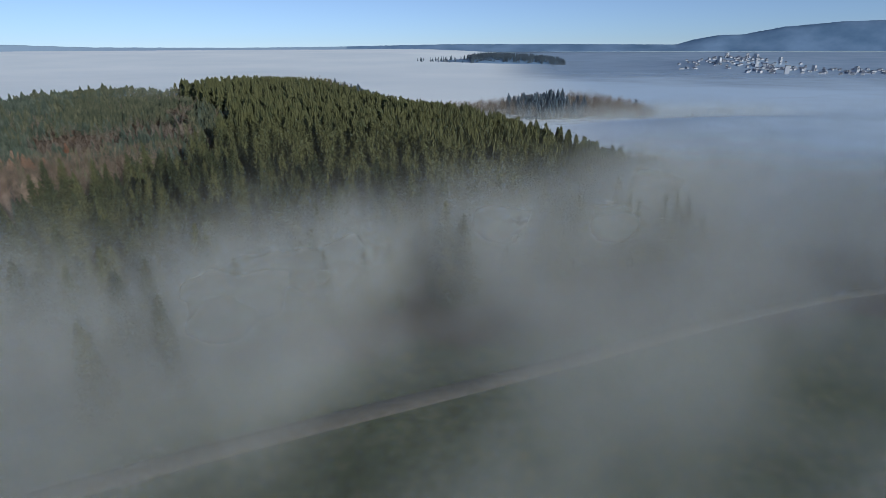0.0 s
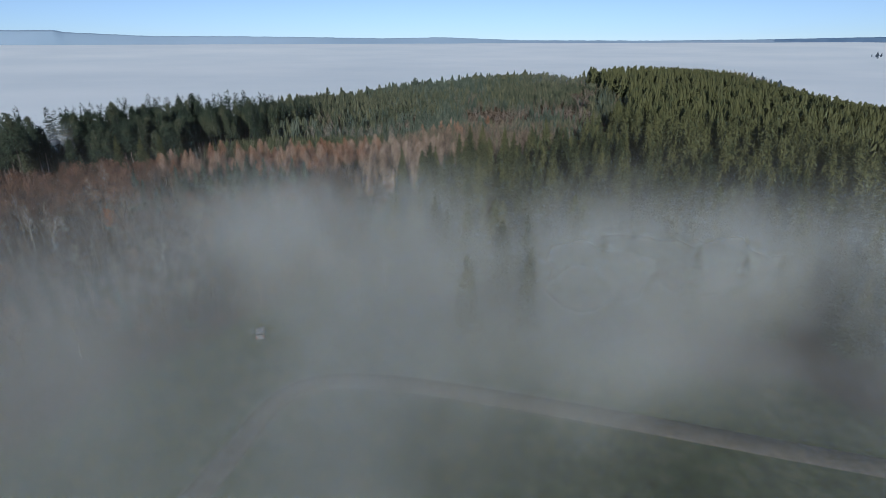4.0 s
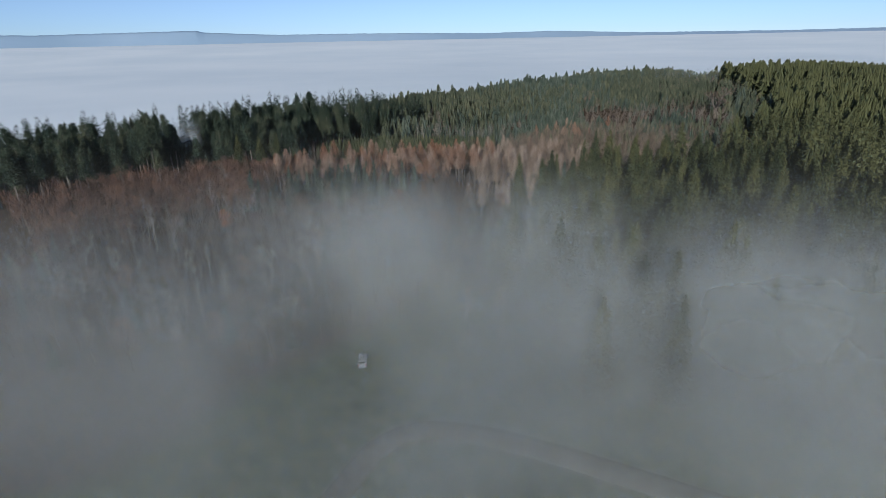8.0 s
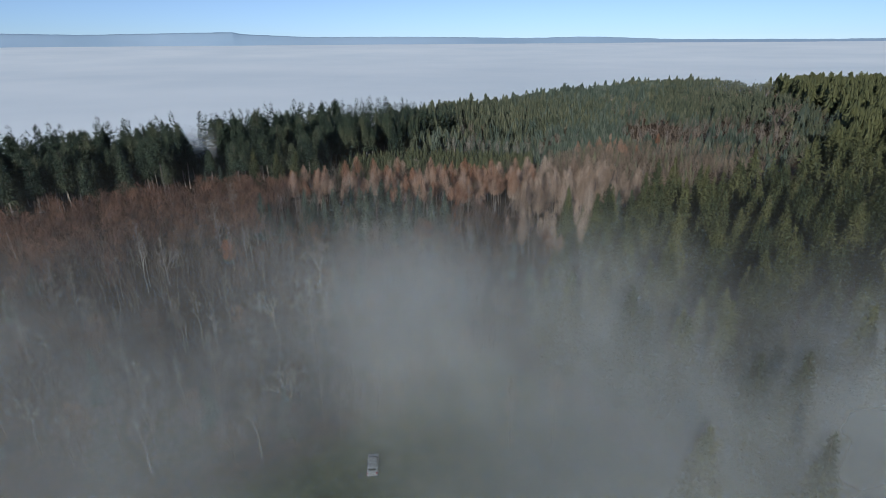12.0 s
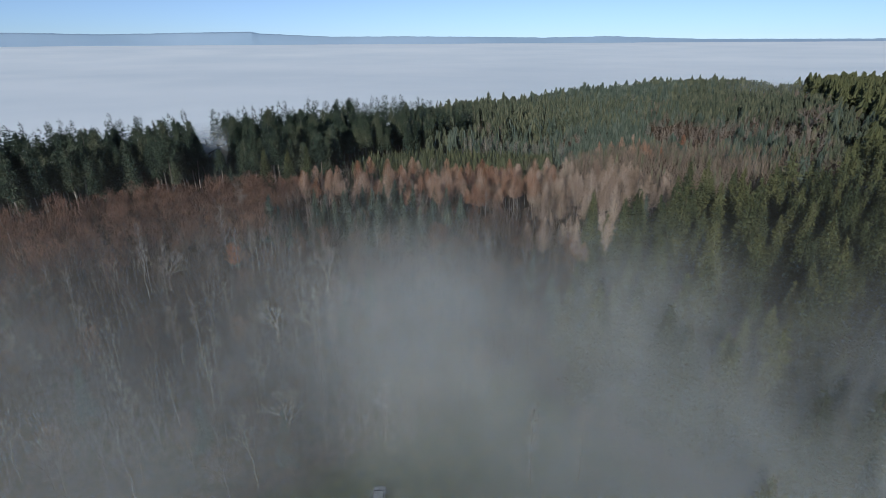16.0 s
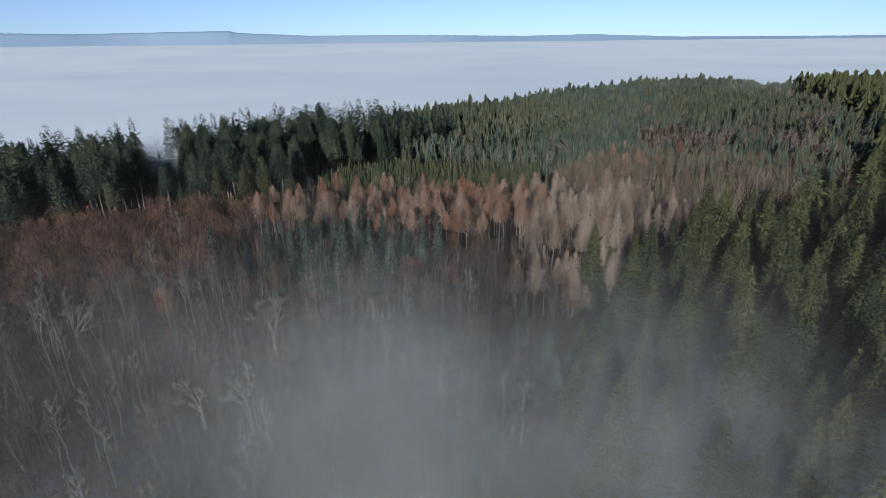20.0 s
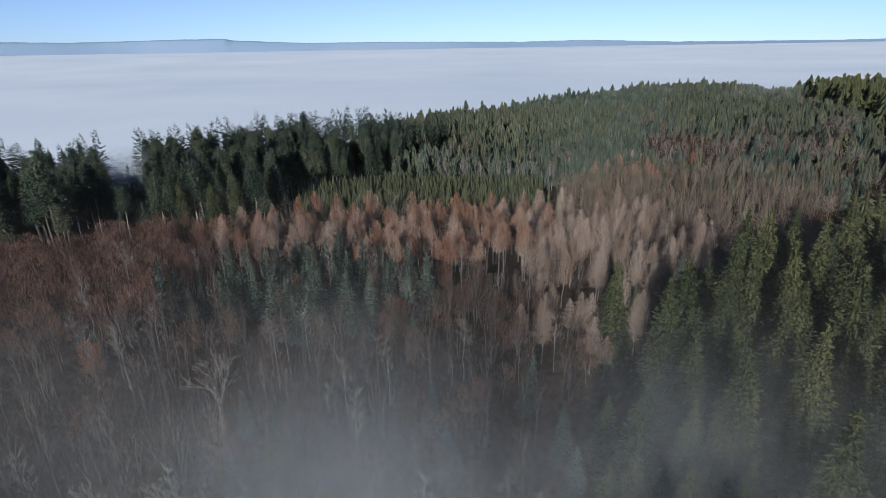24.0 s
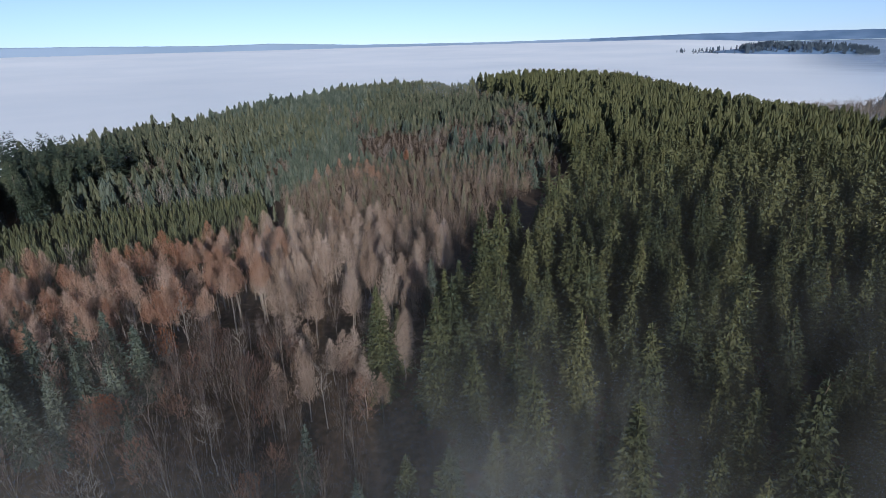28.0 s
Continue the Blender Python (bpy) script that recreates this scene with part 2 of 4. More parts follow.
    within = calc(n, l, "MULTIPLY_ADD", step(depth, -20.0, 22.0), 0.7, calc(n, l, "MULTIPLY", step(depth, -72.0, 5.0), 0.3))
    slant = calc(n, l, "MULTIPLY_ADD", y, -0.55, x)
    within = calc(n, l, "MULTIPLY", within, calc(n, l, "MULTIPLY_ADD", step(slant, -235.0, -180.0), 0.17, calc(n, l, "MULTIPLY", step(slant, -190.0, -142.0), 0.83)))
    within = calc(n, l, "MULTIPLY", within, step(depth, 62.0, -5.0, 0.6 if fringe == 1.0 else 0.85, 1.4 * fringe))
    within = calc(n, l, "MULTIPLY", within, calc(n, l, "MULTIPLY", step(x, -75.0, 0.0, 0.8, 1.15), step(z, -52.0, -33.0, 0.6, 1.1)))
    within = calc(n, l, "MULTIPLY", within, calc(n, l, "MAXIMUM", step(y, -20.0, 40.0, 0.5), step(x, -95.0, -40.0)))
    rim = n.new("ShaderNodeMapRange")
    rim.interpolation_type = "SMOOTHSTEP"
    rim.inputs["From Min"].default_value, rim.inputs["From Max"].default_value = 640.0, 420.0
    l.new(x, rim.inputs[0])
    east = n.new("ShaderNodeMapRange")
    east.interpolation_type = "SMOOTHSTEP"
    east.inputs["From Min"].default_value, east.inputs["From Max"].default_value = 100.0, 200.0
    east.inputs["To Min"].default_value, east.inputs["To Max"].default_value = 1.0, 1.4
    l.new(x, east.inputs[0])
    within = calc(n, l, "MULTIPLY", within, east.outputs[0])
    within = calc(n, l, "MULTIPLY", within, rim.outputs[0])
    high = n.new("ShaderNodeMapRange")
    high.interpolation_type = "SMOOTHSTEP"
    high.inputs["From Min"].default_value, high.inputs["From Max"].default_value = -18.0, -36.0
    l.new(calc(n, l, "MULTIPLY_ADD", calc(n, l, "SUBTRACT", noise_at(n, l, 0.03, 2.0), 0.5), 16.0, z), high.inputs[0])
    billow = n.new("ShaderNodeMapRange")
    billow.interpolation_type = "SMOOTHSTEP"
    billow.inputs["From Min"].default_value, billow.inputs["From Max"].default_value = 0.28, 0.72
    billow.inputs["To Min"].default_value, billow.inputs["To Max"].default_value = 0.05, 2.1
    l.new(noise_at(n, l, 0.028, 4.0, 0.5), billow.inputs[0])
    d = calc(n, l, "MULTIPLY", calc(n, l, "MULTIPLY", within, high.outputs[0]), billow.outputs[0])
    if fringe == 1.0:
        # a breath of haze everywhere, and none right under the start
        d = calc(n, l, "ADD", d, step(z, -10.0, -32.0, 0.0, 0.016))
        dx, dy = calc(n, l, "SUBTRACT", x, 20.0), calc(n, l, "ADD", y, 12.0)
        away_ = calc(n, l, "SQRT", calc(n, l, "ADD", calc(n, l, "MULTIPLY", dx, dx), calc(n, l, "MULTIPLY", dy, dy)))
        d = calc(n, l, "MULTIPLY", d, step(away_, 20.0, 64.0))
    l.new(calc(n, l, "MULTIPLY", d, strength, clamp=True), whole.inputs[0])
    return m


FOG = fog_material("low_mist", 0.03, False, 0.3)
VEIL = fog_material("drifting_mist", 0.19, False)
HAZE = fog_material("saddle_mist", 0.2, False, 1.0, True)
RIDGEMIST = fog_material("ridge_mist", 0.3, False, 1.0, True, (330.0, 620.0), (290.0, 60.0), (-44.0, -64.0))
GAPMIST = fog_material("gap_mist", 0.4, False, 1.0, True, (-330.0, 140.0), (48.0, 8.0), (-28.0, -40.0))
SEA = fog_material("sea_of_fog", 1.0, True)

# distance haze painted into the western ridge's pale blue
HILLS_WEST, n, l, b = material("haze_tinted_mountain_woods", 0.95)
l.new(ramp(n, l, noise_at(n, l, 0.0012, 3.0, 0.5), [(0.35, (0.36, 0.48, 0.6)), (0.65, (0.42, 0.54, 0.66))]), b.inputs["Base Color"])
# blue of the far air put into the eastern mountain's and fog hill's colour
HILLS_EAST, n, l, b = material("haze_blue_woods", 0.95)
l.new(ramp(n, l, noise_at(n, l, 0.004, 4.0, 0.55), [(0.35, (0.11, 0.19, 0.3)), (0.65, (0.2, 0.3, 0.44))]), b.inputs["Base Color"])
# lowland colour with the air's haze mixed in
PLAIN, n, l, b = material("haze_tinted_plain", 0.95)
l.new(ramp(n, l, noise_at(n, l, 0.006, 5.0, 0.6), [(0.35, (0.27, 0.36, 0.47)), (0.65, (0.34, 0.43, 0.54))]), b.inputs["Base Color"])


# ---- helpers of the place ----
def soft_step(a, b, v):
    t = np.clip((np.asarray(v, float) - a) / (b - a), 0, 1)
    return t * t * (3 - 2 * t)


def ground_z(x, y):
    x, y = np.asarray(x, float), np.asarray(y, float)
    z = -50.0 + 14.0 * np.exp(-(((x + 125) / np.where(x > -125, 125.0, 170.0)) ** 2 + ((y - 600) / 190) ** 2))
    z = z - 20.0 * soft_step(-70, 60, x) * soft_step(560, 720, y) + 34.0 * np.exp(-(((x - 265) / 130) ** 2 + ((y - 700) / 80) ** 2))
    z = z - 4.0 * soft_step(-40, 60, x) * soft_step(250, 360, y)
    z = z - 4.0 * np.exp(-((x + 60) ** 2 + (y - 40) ** 2) / 90**2)
    z = z + 4.0 * np.exp(-((x + 100) ** 2 + (y - 190) ** 2) / 50**2)
    z = z - 8.0 * np.exp(-(((x + 235) / 60) ** 2) - ((y - 310) / 90) ** 2)
    z = z - np.minimum(0.1 * np.maximum(x - 10, 0), 22) * soft_step(90, 240, y) - 0.4 * np.maximum(-375 - x, 0) - 0.35 * np.maximum(y - 790, 0)
    z = z + 0.8 * np.sin(x / 31.0) * np.sin(y / 27.0 + 1.3)
    return np.maximum(z, -105)


def mesh_of(name, verts, faces, mat, smooth=False):
    me = bpy.data.meshes.new(name)
    me.from_pydata(np.asarray(verts).tolist(), [], [tuple(f) for f in np.asarray(faces).tolist()])
    me.materials.append(mat)
    if smooth:
        me.shade_smooth()
    return me


def soup(name, tris, mat):
    """A mesh from an array of loose triangles (n, 3, 3)."""
    tris = np.asarray(tris, np.float32)
    me = bpy.data.meshes.new(name)
    k = len(tris)
    me.vertices.add(3 * k)
    me.vertices.foreach_set("co", tris.ravel())
    me.loops.add(3 * k)
    me.loops.foreach_set("vertex_index", np.arange(3 * k, dtype=np.int32))
    me.polygons.add(k)
    me.polygons.foreach_set("loop_start", np.arange(0, 3 * k, 3, dtype=np.int32))
    me.update(calc_edges=True)
    me.materials.append(mat)
    return me


def grid(name, xs, ys, zf, mat):
    xx, yy = np.meshgrid(xs, ys)
    zz = zf(xx, yy)
    nx, ny = len(xs), len(ys)
    i = (np.arange(ny - 1)[:, None] * nx + np.arange(nx - 1)[None]).ravel()
    return mesh_of(name, np.stack([xx, yy, zz], -1).reshape(-1, 3), np.stack([i, i + 1, i + nx + 1, i + nx], 1), mat, True)


def inside(poly, x, y):
    x, y = np.asarray(x, float), np.asarray(y, float)
    hit = np.zeros(x.shape, bool)
    for (x0, y0), (x1, y1) in zip(poly, poly[1:] + poly[:1]):
        cross = (y0 > y) != (y1 > y)
        hit ^= cross & (x < (x1 - x0) * (y - y0) / (y1 - y0 + 1e-12) + x0)
    return hit


# ---- ground, track ----
near = np.linspace(-420, 320, 149)
xs = np.concatenate([[-4900, -3000, -1800, -1000, -700, -520], near, [420, 600, 900, 1500, 2600, 4900]])
ys = np.concatenate([[-4900, -3000, -1500, -700, -350], np.linspace(-200, 820, 171), [880, 950, 1100, 1500, 2600, 4900]])
ground = tagged(new("ground", grid("ground", xs, ys, ground_z, GROUND)), "grassy clearing and leaf-littered forest floor on a plateau", "ground", kind="structure")

ROAD = [(-30, -120), (-42, -50), (-50, 0), (-56, 33), (-60, 45), (-63.5, 55), (-62, 63), (-56, 68), (-44, 73), (-18, 80), (10, 87), (50, 97), (99, 110), (150, 121), (260, 130)]
pts = np.array(ROAD, float)
for _ in range(3):
    q = np.empty((2 * len(pts) - 2, 2))
    q[0::2], q[1::2] = 0.75 * pts[:-1] + 0.25 * pts[1:], 0.25 * pts[:-1] + 0.75 * pts[1:]
    pts = q
tan = np.gradient(pts, axis=0)
side = np.stack([-tan[:, 1], tan[:, 0]], 1) / np.linalg.norm(tan, axis=1)[:, None]
rows = [pts + side * w for w in (-2.2, -2.0, 0.0, 2.0, 2.2)]
lift = (-0.3, 0.12, 0.2, 0.12, -0.3)
v = np.concatenate([np.column_stack([r, ground_z(r[:, 0], r[:, 1]) + h + 0.25]) for r, h in zip(rows, lift)])
k = len(pts)
f = [(j * k + i, j * k + i + 1, (j + 1) * k + i + 1, (j + 1) * k + i) for j in range(4) for i in range(k - 1)]
tagged(new("road", mesh_of("road", v, f, TRACK, True)), "pale gravel farm track bending across the meadow", "track", kind="structure")


# ---- fog ----
def sea_z(x, y):
    r, az = np.hypot(x, y), np.degrees(np.arctan2(-x, y))
    far = soft_step(1800, 4850, r)
    clear = soft_step(-4, -20, az) * soft_step(-100, -70, az)
    z = -66 + far * 72 - clear * far * 50 + 20 * soft_step(120, 360, x) * soft_step(1300, 500, r) * soft_step(640, 430, y)
    return z + 0.8 * np.sin(x / 140.0 + 0.8 * np.sin(y / 210.0)) * np.sin(y / 170.0) + 0.15 * np.sin(x / 47.0) * np.sin(y / 61.0)


rad = np.concatenate([np.linspace(0, 1500, 61), np.linspace(1560, 4950, 70)])
turn = np.linspace(0, 2 * math.pi, 181)[:-1]
rr, tt = np.meshgrid(rad[1:], turn, indexing="ij")
sx, sy = rr * np.cos(tt), rr * np.sin(tt)
v = np.stack([sx, sy, sea_z(sx, sy)], -1).reshape(-1, 3)
m = len(turn)
f = [(i * m + j, i * m + (j + 1) % m, (i + 1) * m + (j + 1) % m, (i + 1) * m + j) for i in range(len(rad) - 2) for j in range(m)]
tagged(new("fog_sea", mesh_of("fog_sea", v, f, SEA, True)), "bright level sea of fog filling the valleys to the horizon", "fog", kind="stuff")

fog = tagged(new("fog_bank"), "thin grey ground mist drifting over meadow and forest edge", "fog", kind="stuff")
FX, FY = np.linspace(-330, 650, 81), np.linspace(-140, 480, 61)
for i in range(5):
    ph = 1.7 * i
    me = grid("fog_layer", FX, FY, lambda x, y: -49.0 + 4.5 * i + 1.8 * np.sin(x / 23.0 + ph) * np.sin(y / 19.0 + 2 * ph) + 1.4 * np.sin((x + y) / 41.0 + 3 * ph), FOG)
    new("fog_layer", me).parent = fog
for i in range(33):
    az, w = np.meshgrid(np.radians(np.linspace(-78, 112, 120)), np.linspace(0, 1, 7))
    r = 20 + 7.5 * i + 1.6 * np.sin(az * 9.0 + 2.1 * i) + 0.5 * np.sin(az * 23.0 + 1.3 * i) + 11.0 * w
    px, py = 20 - r * np.sin(az), -12 + r * np.cos(az)
    low = np.minimum(ground_z(px, py) - 0.5, -50)
    v3 = np.stack([px, py, low + (-13 - low) * w], -1).reshape(-1, 3)
    k = (np.arange(6)[:, None] * 120 + np.arange(119)[None]).ravel()
    new("fog_billow", mesh_of("fog_billow", v3, np.stack([k, k + 1, k + 121, k + 120], 1), VEIL, True)).parent = fog


for i, r in enumerate((586.0, 606.0, 626.0)):
    az, w = np.meshgrid(np.radians(np.linspace(5, 26, 40)), np.linspace(0, 1, 6))
    rr = r + 4 * np.sin(az * 30 + i)
    px, py = -40 - rr * np.sin(az), 30 + rr * np.cos(az)
    low = ground_z(px, py) - 0.5
    k = (np.arange(5)[:, None] * 40 + np.arange(39)[None]).ravel()
    v3 = np.stack([px, py, low + (-10 - low) * w], -1).reshape(-1, 3)
    new("haze_veil", mesh_of("haze_veil", v3, np.stack([k, k + 1, k + 41, k + 40], 1), HAZE, True)).parent = fog


def mist_sheet(name, x0, y0, x1, y1, top, mat):
    """An upright drift of mist over a line on the ground."""
    u, w = np.meshgrid(np.linspace(0, 1, 40), np.linspace(0, 1, 6))
    px, py = x0 + (x1 - x0) * u, y0 + (y1 - y0) * u + 5 * np.sin(u * 14 + y0)
    low = np.minimum(ground_z(px, py), -60)
    k = (np.arange(5)[:, None] * 40 + np.arange(39)[None]).ravel()
    v3 = np.stack([px, py, low + (top - low) * w], -1).reshape(-1, 3)
    new(name, mesh_of(name, v3, np.stack([k, k + 1, k + 41, k + 40], 1), mat, True)).parent = fog


for i in range(4):
    mist_sheet("ridge_veil", 90, 560 + 20 * i, 520, 560 + 30 * i, -38, RIDGEMIST)
for i in range(3):
    mist_sheet("gap_veil", -318 - 12 * i, 95, -318 - 14 * i, 185, -16, GAPMIST)


# ---- far land ----
def ridge(name, stops, dist, foot, mat, label, depth=250.0, wob=0.014):
    """A mountain chain from bearings (degrees left of +y) and crest heights in degrees above the level."""
    az = np.arange(stops[0][0], stops[-1][0], 0.12 if stops[-1][0] > stops[0][0] else -0.12)
    el = np.interp(az if az[-1] > az[0] else -az, [(s[0] if az[-1] > az[0] else -s[0]) for s in stops], [s[1] for s in stops])
    rng = np.random.default_rng(len(stops))
    even = el
    el = el + wob * (0.6 * np.sin(az * 3.1) + 0.4 * np.sin(az * 9.7 + 1)) + rng.normal(0, wob * 0.05, len(az))
    v, w = [], len(az)
    for d, part in ((dist - depth, 0.0), (dist - 0.55 * depth, 0.45), (dist - 0.2 * depth, 0.85), (dist, 1.0), (dist + 60, 0.8)):
        r = d + (0 if part in (0.0, 1.0) else 1) * depth * 0.015 * np.sin(az * 1.7 + 5 * part)
        a = np.radians(az)
        z = 10 + r * np.tan(np.radians(foot + ((el if part == 1.0 else even) - foot) * part))
        v.append(np.stack([-r * np.sin(a), r * np.cos(a), z], 1))
    f = [(j * w + i, j * w + i + 1, (j + 1) * w + i + 1, (j + 1) * w + i) for j in range(4) for i in range(w - 1)]
    return tagged(new(name, mesh_of(name, np.concatenate(v), f, mat, True)), label, "mountain", kind="structure")


ridge("backdrop_mountains_west", [(100, 0.9), (84, 0.95), (78, 0.85), (70, 1.02), (66, 1.08), (65.4, 0.92), (58.8, 0.62), (52, 0.62), (45.5, 0.55), (38, 0.42), (32, 0.5), (24, 0.2), (12, 0.12), (0, 0.2)], 4780, -0.1, HILLS_WEST, "long mountain ridge on the horizon, coloured blue with painted haze")
ridge("backdrop_mountains_east", [(2, 0.2), (-8, 0.35), (-20, 0.3), (-29.7, 0.2), (-31, 0.6), (-33, 0.95), (-35, 1.0), (-38, 1.55), (-42, 1.86), (-46, 1.9), (-60, 1.2)], 4700, -0.4, HILLS_EAST, "wooded mountain with snow traces beyond the town, painted haze-blue")
def town_rise(r, az):
    return 36 * np.exp(-(((r - 2650) / 450) ** 2) - ((az + 34.5) / 4.6) ** 2)


a0, r0 = np.radians(np.linspace(4, -70, 60)), np.linspace(1250, 4650, 30)
aa, rr = np.meshgrid(a0, r0)
zz = -69 + 44 * soft_step(2350, 4650, rr) - 16 * soft_step(-16, 0, np.degrees(aa)) + town_rise(rr, np.degrees(aa))
v = np.stack([-rr * np.sin(aa), rr * np.cos(aa), zz], -1).reshape(-1, 3)
f = [(i * 60 + j, i * 60 + j + 1, (i + 1) * 60 + j + 1, (i + 1) * 60 + j) for i in range(29) for j in range(59)]
tagged(new("backdrop_plain", mesh_of("backdrop_plain", v, f, PLAIN, True)), "lowland beyond the fog with blue haze in its colour", "plain", kind="structure")


# ---- tree shapes ----
def cone_stack(rng, h, r, tiers, spikes, low=0.08, blunt=0.8):
    """A plain conifer of short jagged skirts, for trees far off."""
    t = []
    for i in range(tiers):
        f0, f1 = i / tiers, min(1.0, (i + 1.5) / tiers)
        rad0 = r * (1 - f0 * 0.96) ** blunt
        z0, z1 = h * (low + (1 - low) * f0), h * (low + (1 - low) * f1)
        a = (np.arange(spikes) + rng.uniform(0, 1)) * 2 * math.pi / spikes + rng.normal(0, 0.2, spikes)
        R = rad0 * rng.uniform(0.65, 1.2, spikes)
        w = math.pi / spikes * 1.1
        for k in range(spikes):
            tip = (R[k] * math.cos(a[k]), R[k] * math.sin(a[k]), z0 - 0.05 * h * rng.uniform(0, 1))
            top = (0.2 * R[k] * math.cos(a[k]), 0.2 * R[k] * math.sin(a[k]), z1)
            for s in (-1, 1):
                inn = (0.42 * R[k] * math.cos(a[k] + s * w), 0.42 * R[k] * math.sin(a[k] + s * w), z0 + 0.035 * h)
                t.append((top, tip, inn) if s < 0 else (top, inn, tip))
    return np.array(t)


def spruce_crown(rng, h, r, whorls, per, twigs, low=0.08, droop=0.35, fullness=0.8):
    """Whorls of drooping boughs, each a spine with sprays on both sides."""
    t = []
    for i in range(whorls):
        f = (i + rng.uniform(0.1, 0.9)) / whorls
        z = h * (low + (0.97 - low) * f)
        count = max(4, int(per * (1.05 - 0.45 * f)))
        for k in range(count):
            a = 2 * math.pi * (k + rng.uniform(-0.35, 0.35)) / count + i * 1.9
            L = (r * (1 - f) ** fullness + 0.25) * rng.uniform(0.7, 1.15)
            slope = -droop * (1 - f) + 0.5 * f * f + rng.normal(0, 0.08)
            d = np.array([math.cos(a), math.sin(a), 0.0])
            n2 = np.array([-d[1], d[0], 0.0])
            zb = z + rng.normal(0, 0.4) * h / whorls
            spine = lambda s: np.array([0, 0, zb]) + d * L * s + np.array([0, 0, L * (slope * s + 0.16 * s * s * s)])
            for j in range(twigs):
                s0 = 0.18 + 0.8 * j / twigs
                p, q = spine(s0), spine(min(1.0, s0 + 1.0 / twigs))
                w = L * 0.36 * (1.1 - s0) * rng.uniform(0.5, 1.3) + 0.12
                for sd in (-1, 1):
                    tip = p + d * w * 0.75 + n2 * sd * w + np.array([0, 0, -0.22 * w + rng.normal(0, 0.1 * w)])
                    t.append((p - d * 0.06 * L, q, tip) if sd < 0 else (q, p - d * 0.06 * L, tip))
            e = spine(1.0)
            g = spine(0.8)
            t.append((g - n2 * 0.1 * L, g + n2 * 0.1 * L, e + d * 0.1))
    top = np.array([0, 0, h])
    for k in range(4):
        a = k * math.pi / 2
        d = np.array([math.cos(a), math.sin(a), 0]) * 0.13
        t.append((top + [0, 0, 0.4], top * 0.95 + d, top * 0.95 + [d[1], -d[0], 0]))
    return np.array(t)


def tufts(rng, count, z0, z1, r, prof, size, slim, inner=0.5, rise=1.0):
    """Small tufts of needles or twigs through the outer part of a crown of the given outline."""
    f = rng.uniform(0, 1, 4 * count)
    f = f[rng.uniform(0, 1, 4 * count) < np.clip(prof(f), 0.06, 1)][:count]
    k = len(f)
    a = rng.uniform(0, 2 * math.pi, k)
    rad = r * prof(f) * np.sqrt(rng.uniform(inner * inner, 1.1, k)) * (1 + 0.18 * np.sin(3 * a + 9 * f)) * rng.normal(1.0, 0.13, k)
    out = np.stack([np.cos(a), np.sin(a), 0 * a], 1)
    p = out * rad[:, None] + np.stack([0 * a, 0 * a, z0 + (z1 - z0) * f], 1)
    way = out * 0.5 + [0, 0, rise] + rng.normal(0, 0.35, (k, 3))
    way /= np.linalg.norm(way, axis=1)[:, None]
    sd = np.cross(way, out + rng.normal(0, 0.35, (k, 3)))
    sd /= np.linalg.norm(sd, axis=1)[:, None] + 1e-9
    ln = (size * rng.uniform(0.6, 1.3, k))[:, None]
    return np.stack([p - sd * ln * slim, p + sd * ln * slim, p + way * ln], 1)


def bushy(rng, h, r, whorls, per, twigs, low, droop, full, fuzz, size):
    """A dense conifer: boughs round a closed heart, covered with hanging sprays."""
    heart = cone_stack(rng, h * 0.97, r * 0.55, max(6, whorls // 3), 7, low, full)
    spray = tufts(rng, fuzz, h * low, h * 0.99, r, lambda f: (1 - f) ** full, size, 0.26, 0.6, -0.25)
    return np.concatenate([spruce_crown(rng, h, r, whorls, per, twigs, low, droop, full), heart, spray])


def larch_outline(f):
    return (1 - f) ** 0.78 * np.minimum(1.0, 0.45 + f * 2.4)


def round_outline(f):
    return np.sqrt(np.clip(1 - (2 * f - 0.9) ** 2 * 0.85, 0.02, 1))


def limb(p, q, r0, r1):
    """A tapered three-sided stick."""
    p, q = np.asarray(p, float), np.asarray(q, float)
    d = q - p
    u = np.cross(d, [0.3, 0.7, 0.2])
    u /= np.linalg.norm(u) + 1e-9
    w = np.cross(d, u)
    w /= np.linalg.norm(w) + 1e-9
    c = [(math.cos(x), math.sin(x)) for x in (0, 2.094, 4.189)]
    a = [p + r0 * (i * u + j * w) for i, j in c]
    b = [q + r1 * (i * u + j * w) for i, j in c]
    out = []
    for k in range(3):
        m = (k + 1) % 3
        out += [(a[k], a[m], b[m]), (a[k], b[m], b[k])]
    return out


def trunk_tris(rng, h, r, bend=0.02, seg=5):
    t, p = [], np.zeros(3)
    for i in range(seg):
        q = np.array([rng.normal(0, bend * h), rng.normal(0, bend * h), h * (i + 1) / seg]) * [(i + 1) / seg, (i + 1) / seg, 1]
        t += limb(p, q, r * (1 - i / seg) + 0.02, r * (1 - (i + 1) / seg) + 0.02)
        p = q
    return np.array(t)


def sprays(rng, p, d, L, count, size, wide):
    """Thin twig slivers along a branch."""
    s = rng.uniform(0.15, 1.0, count)
    base = p + np.outer(s, d) * L
    way = rng.normal(0, 1, (count, 3)) * 0.55 + d * 0.6 + [0, 0, 0.25]
    way /= np.linalg.norm(way, axis=1)[:, None]
    sd = np.cross(way, rng.normal(0, 1, (count, 3)))
    sd /= np.linalg.norm(sd, axis=1)[:, None] + 1e-9
    ln = size * rng.uniform(0.5, 1.3, count)[:, None]
    return np.stack([base - sd * wide, base + sd * wide, base + way * ln], 1)


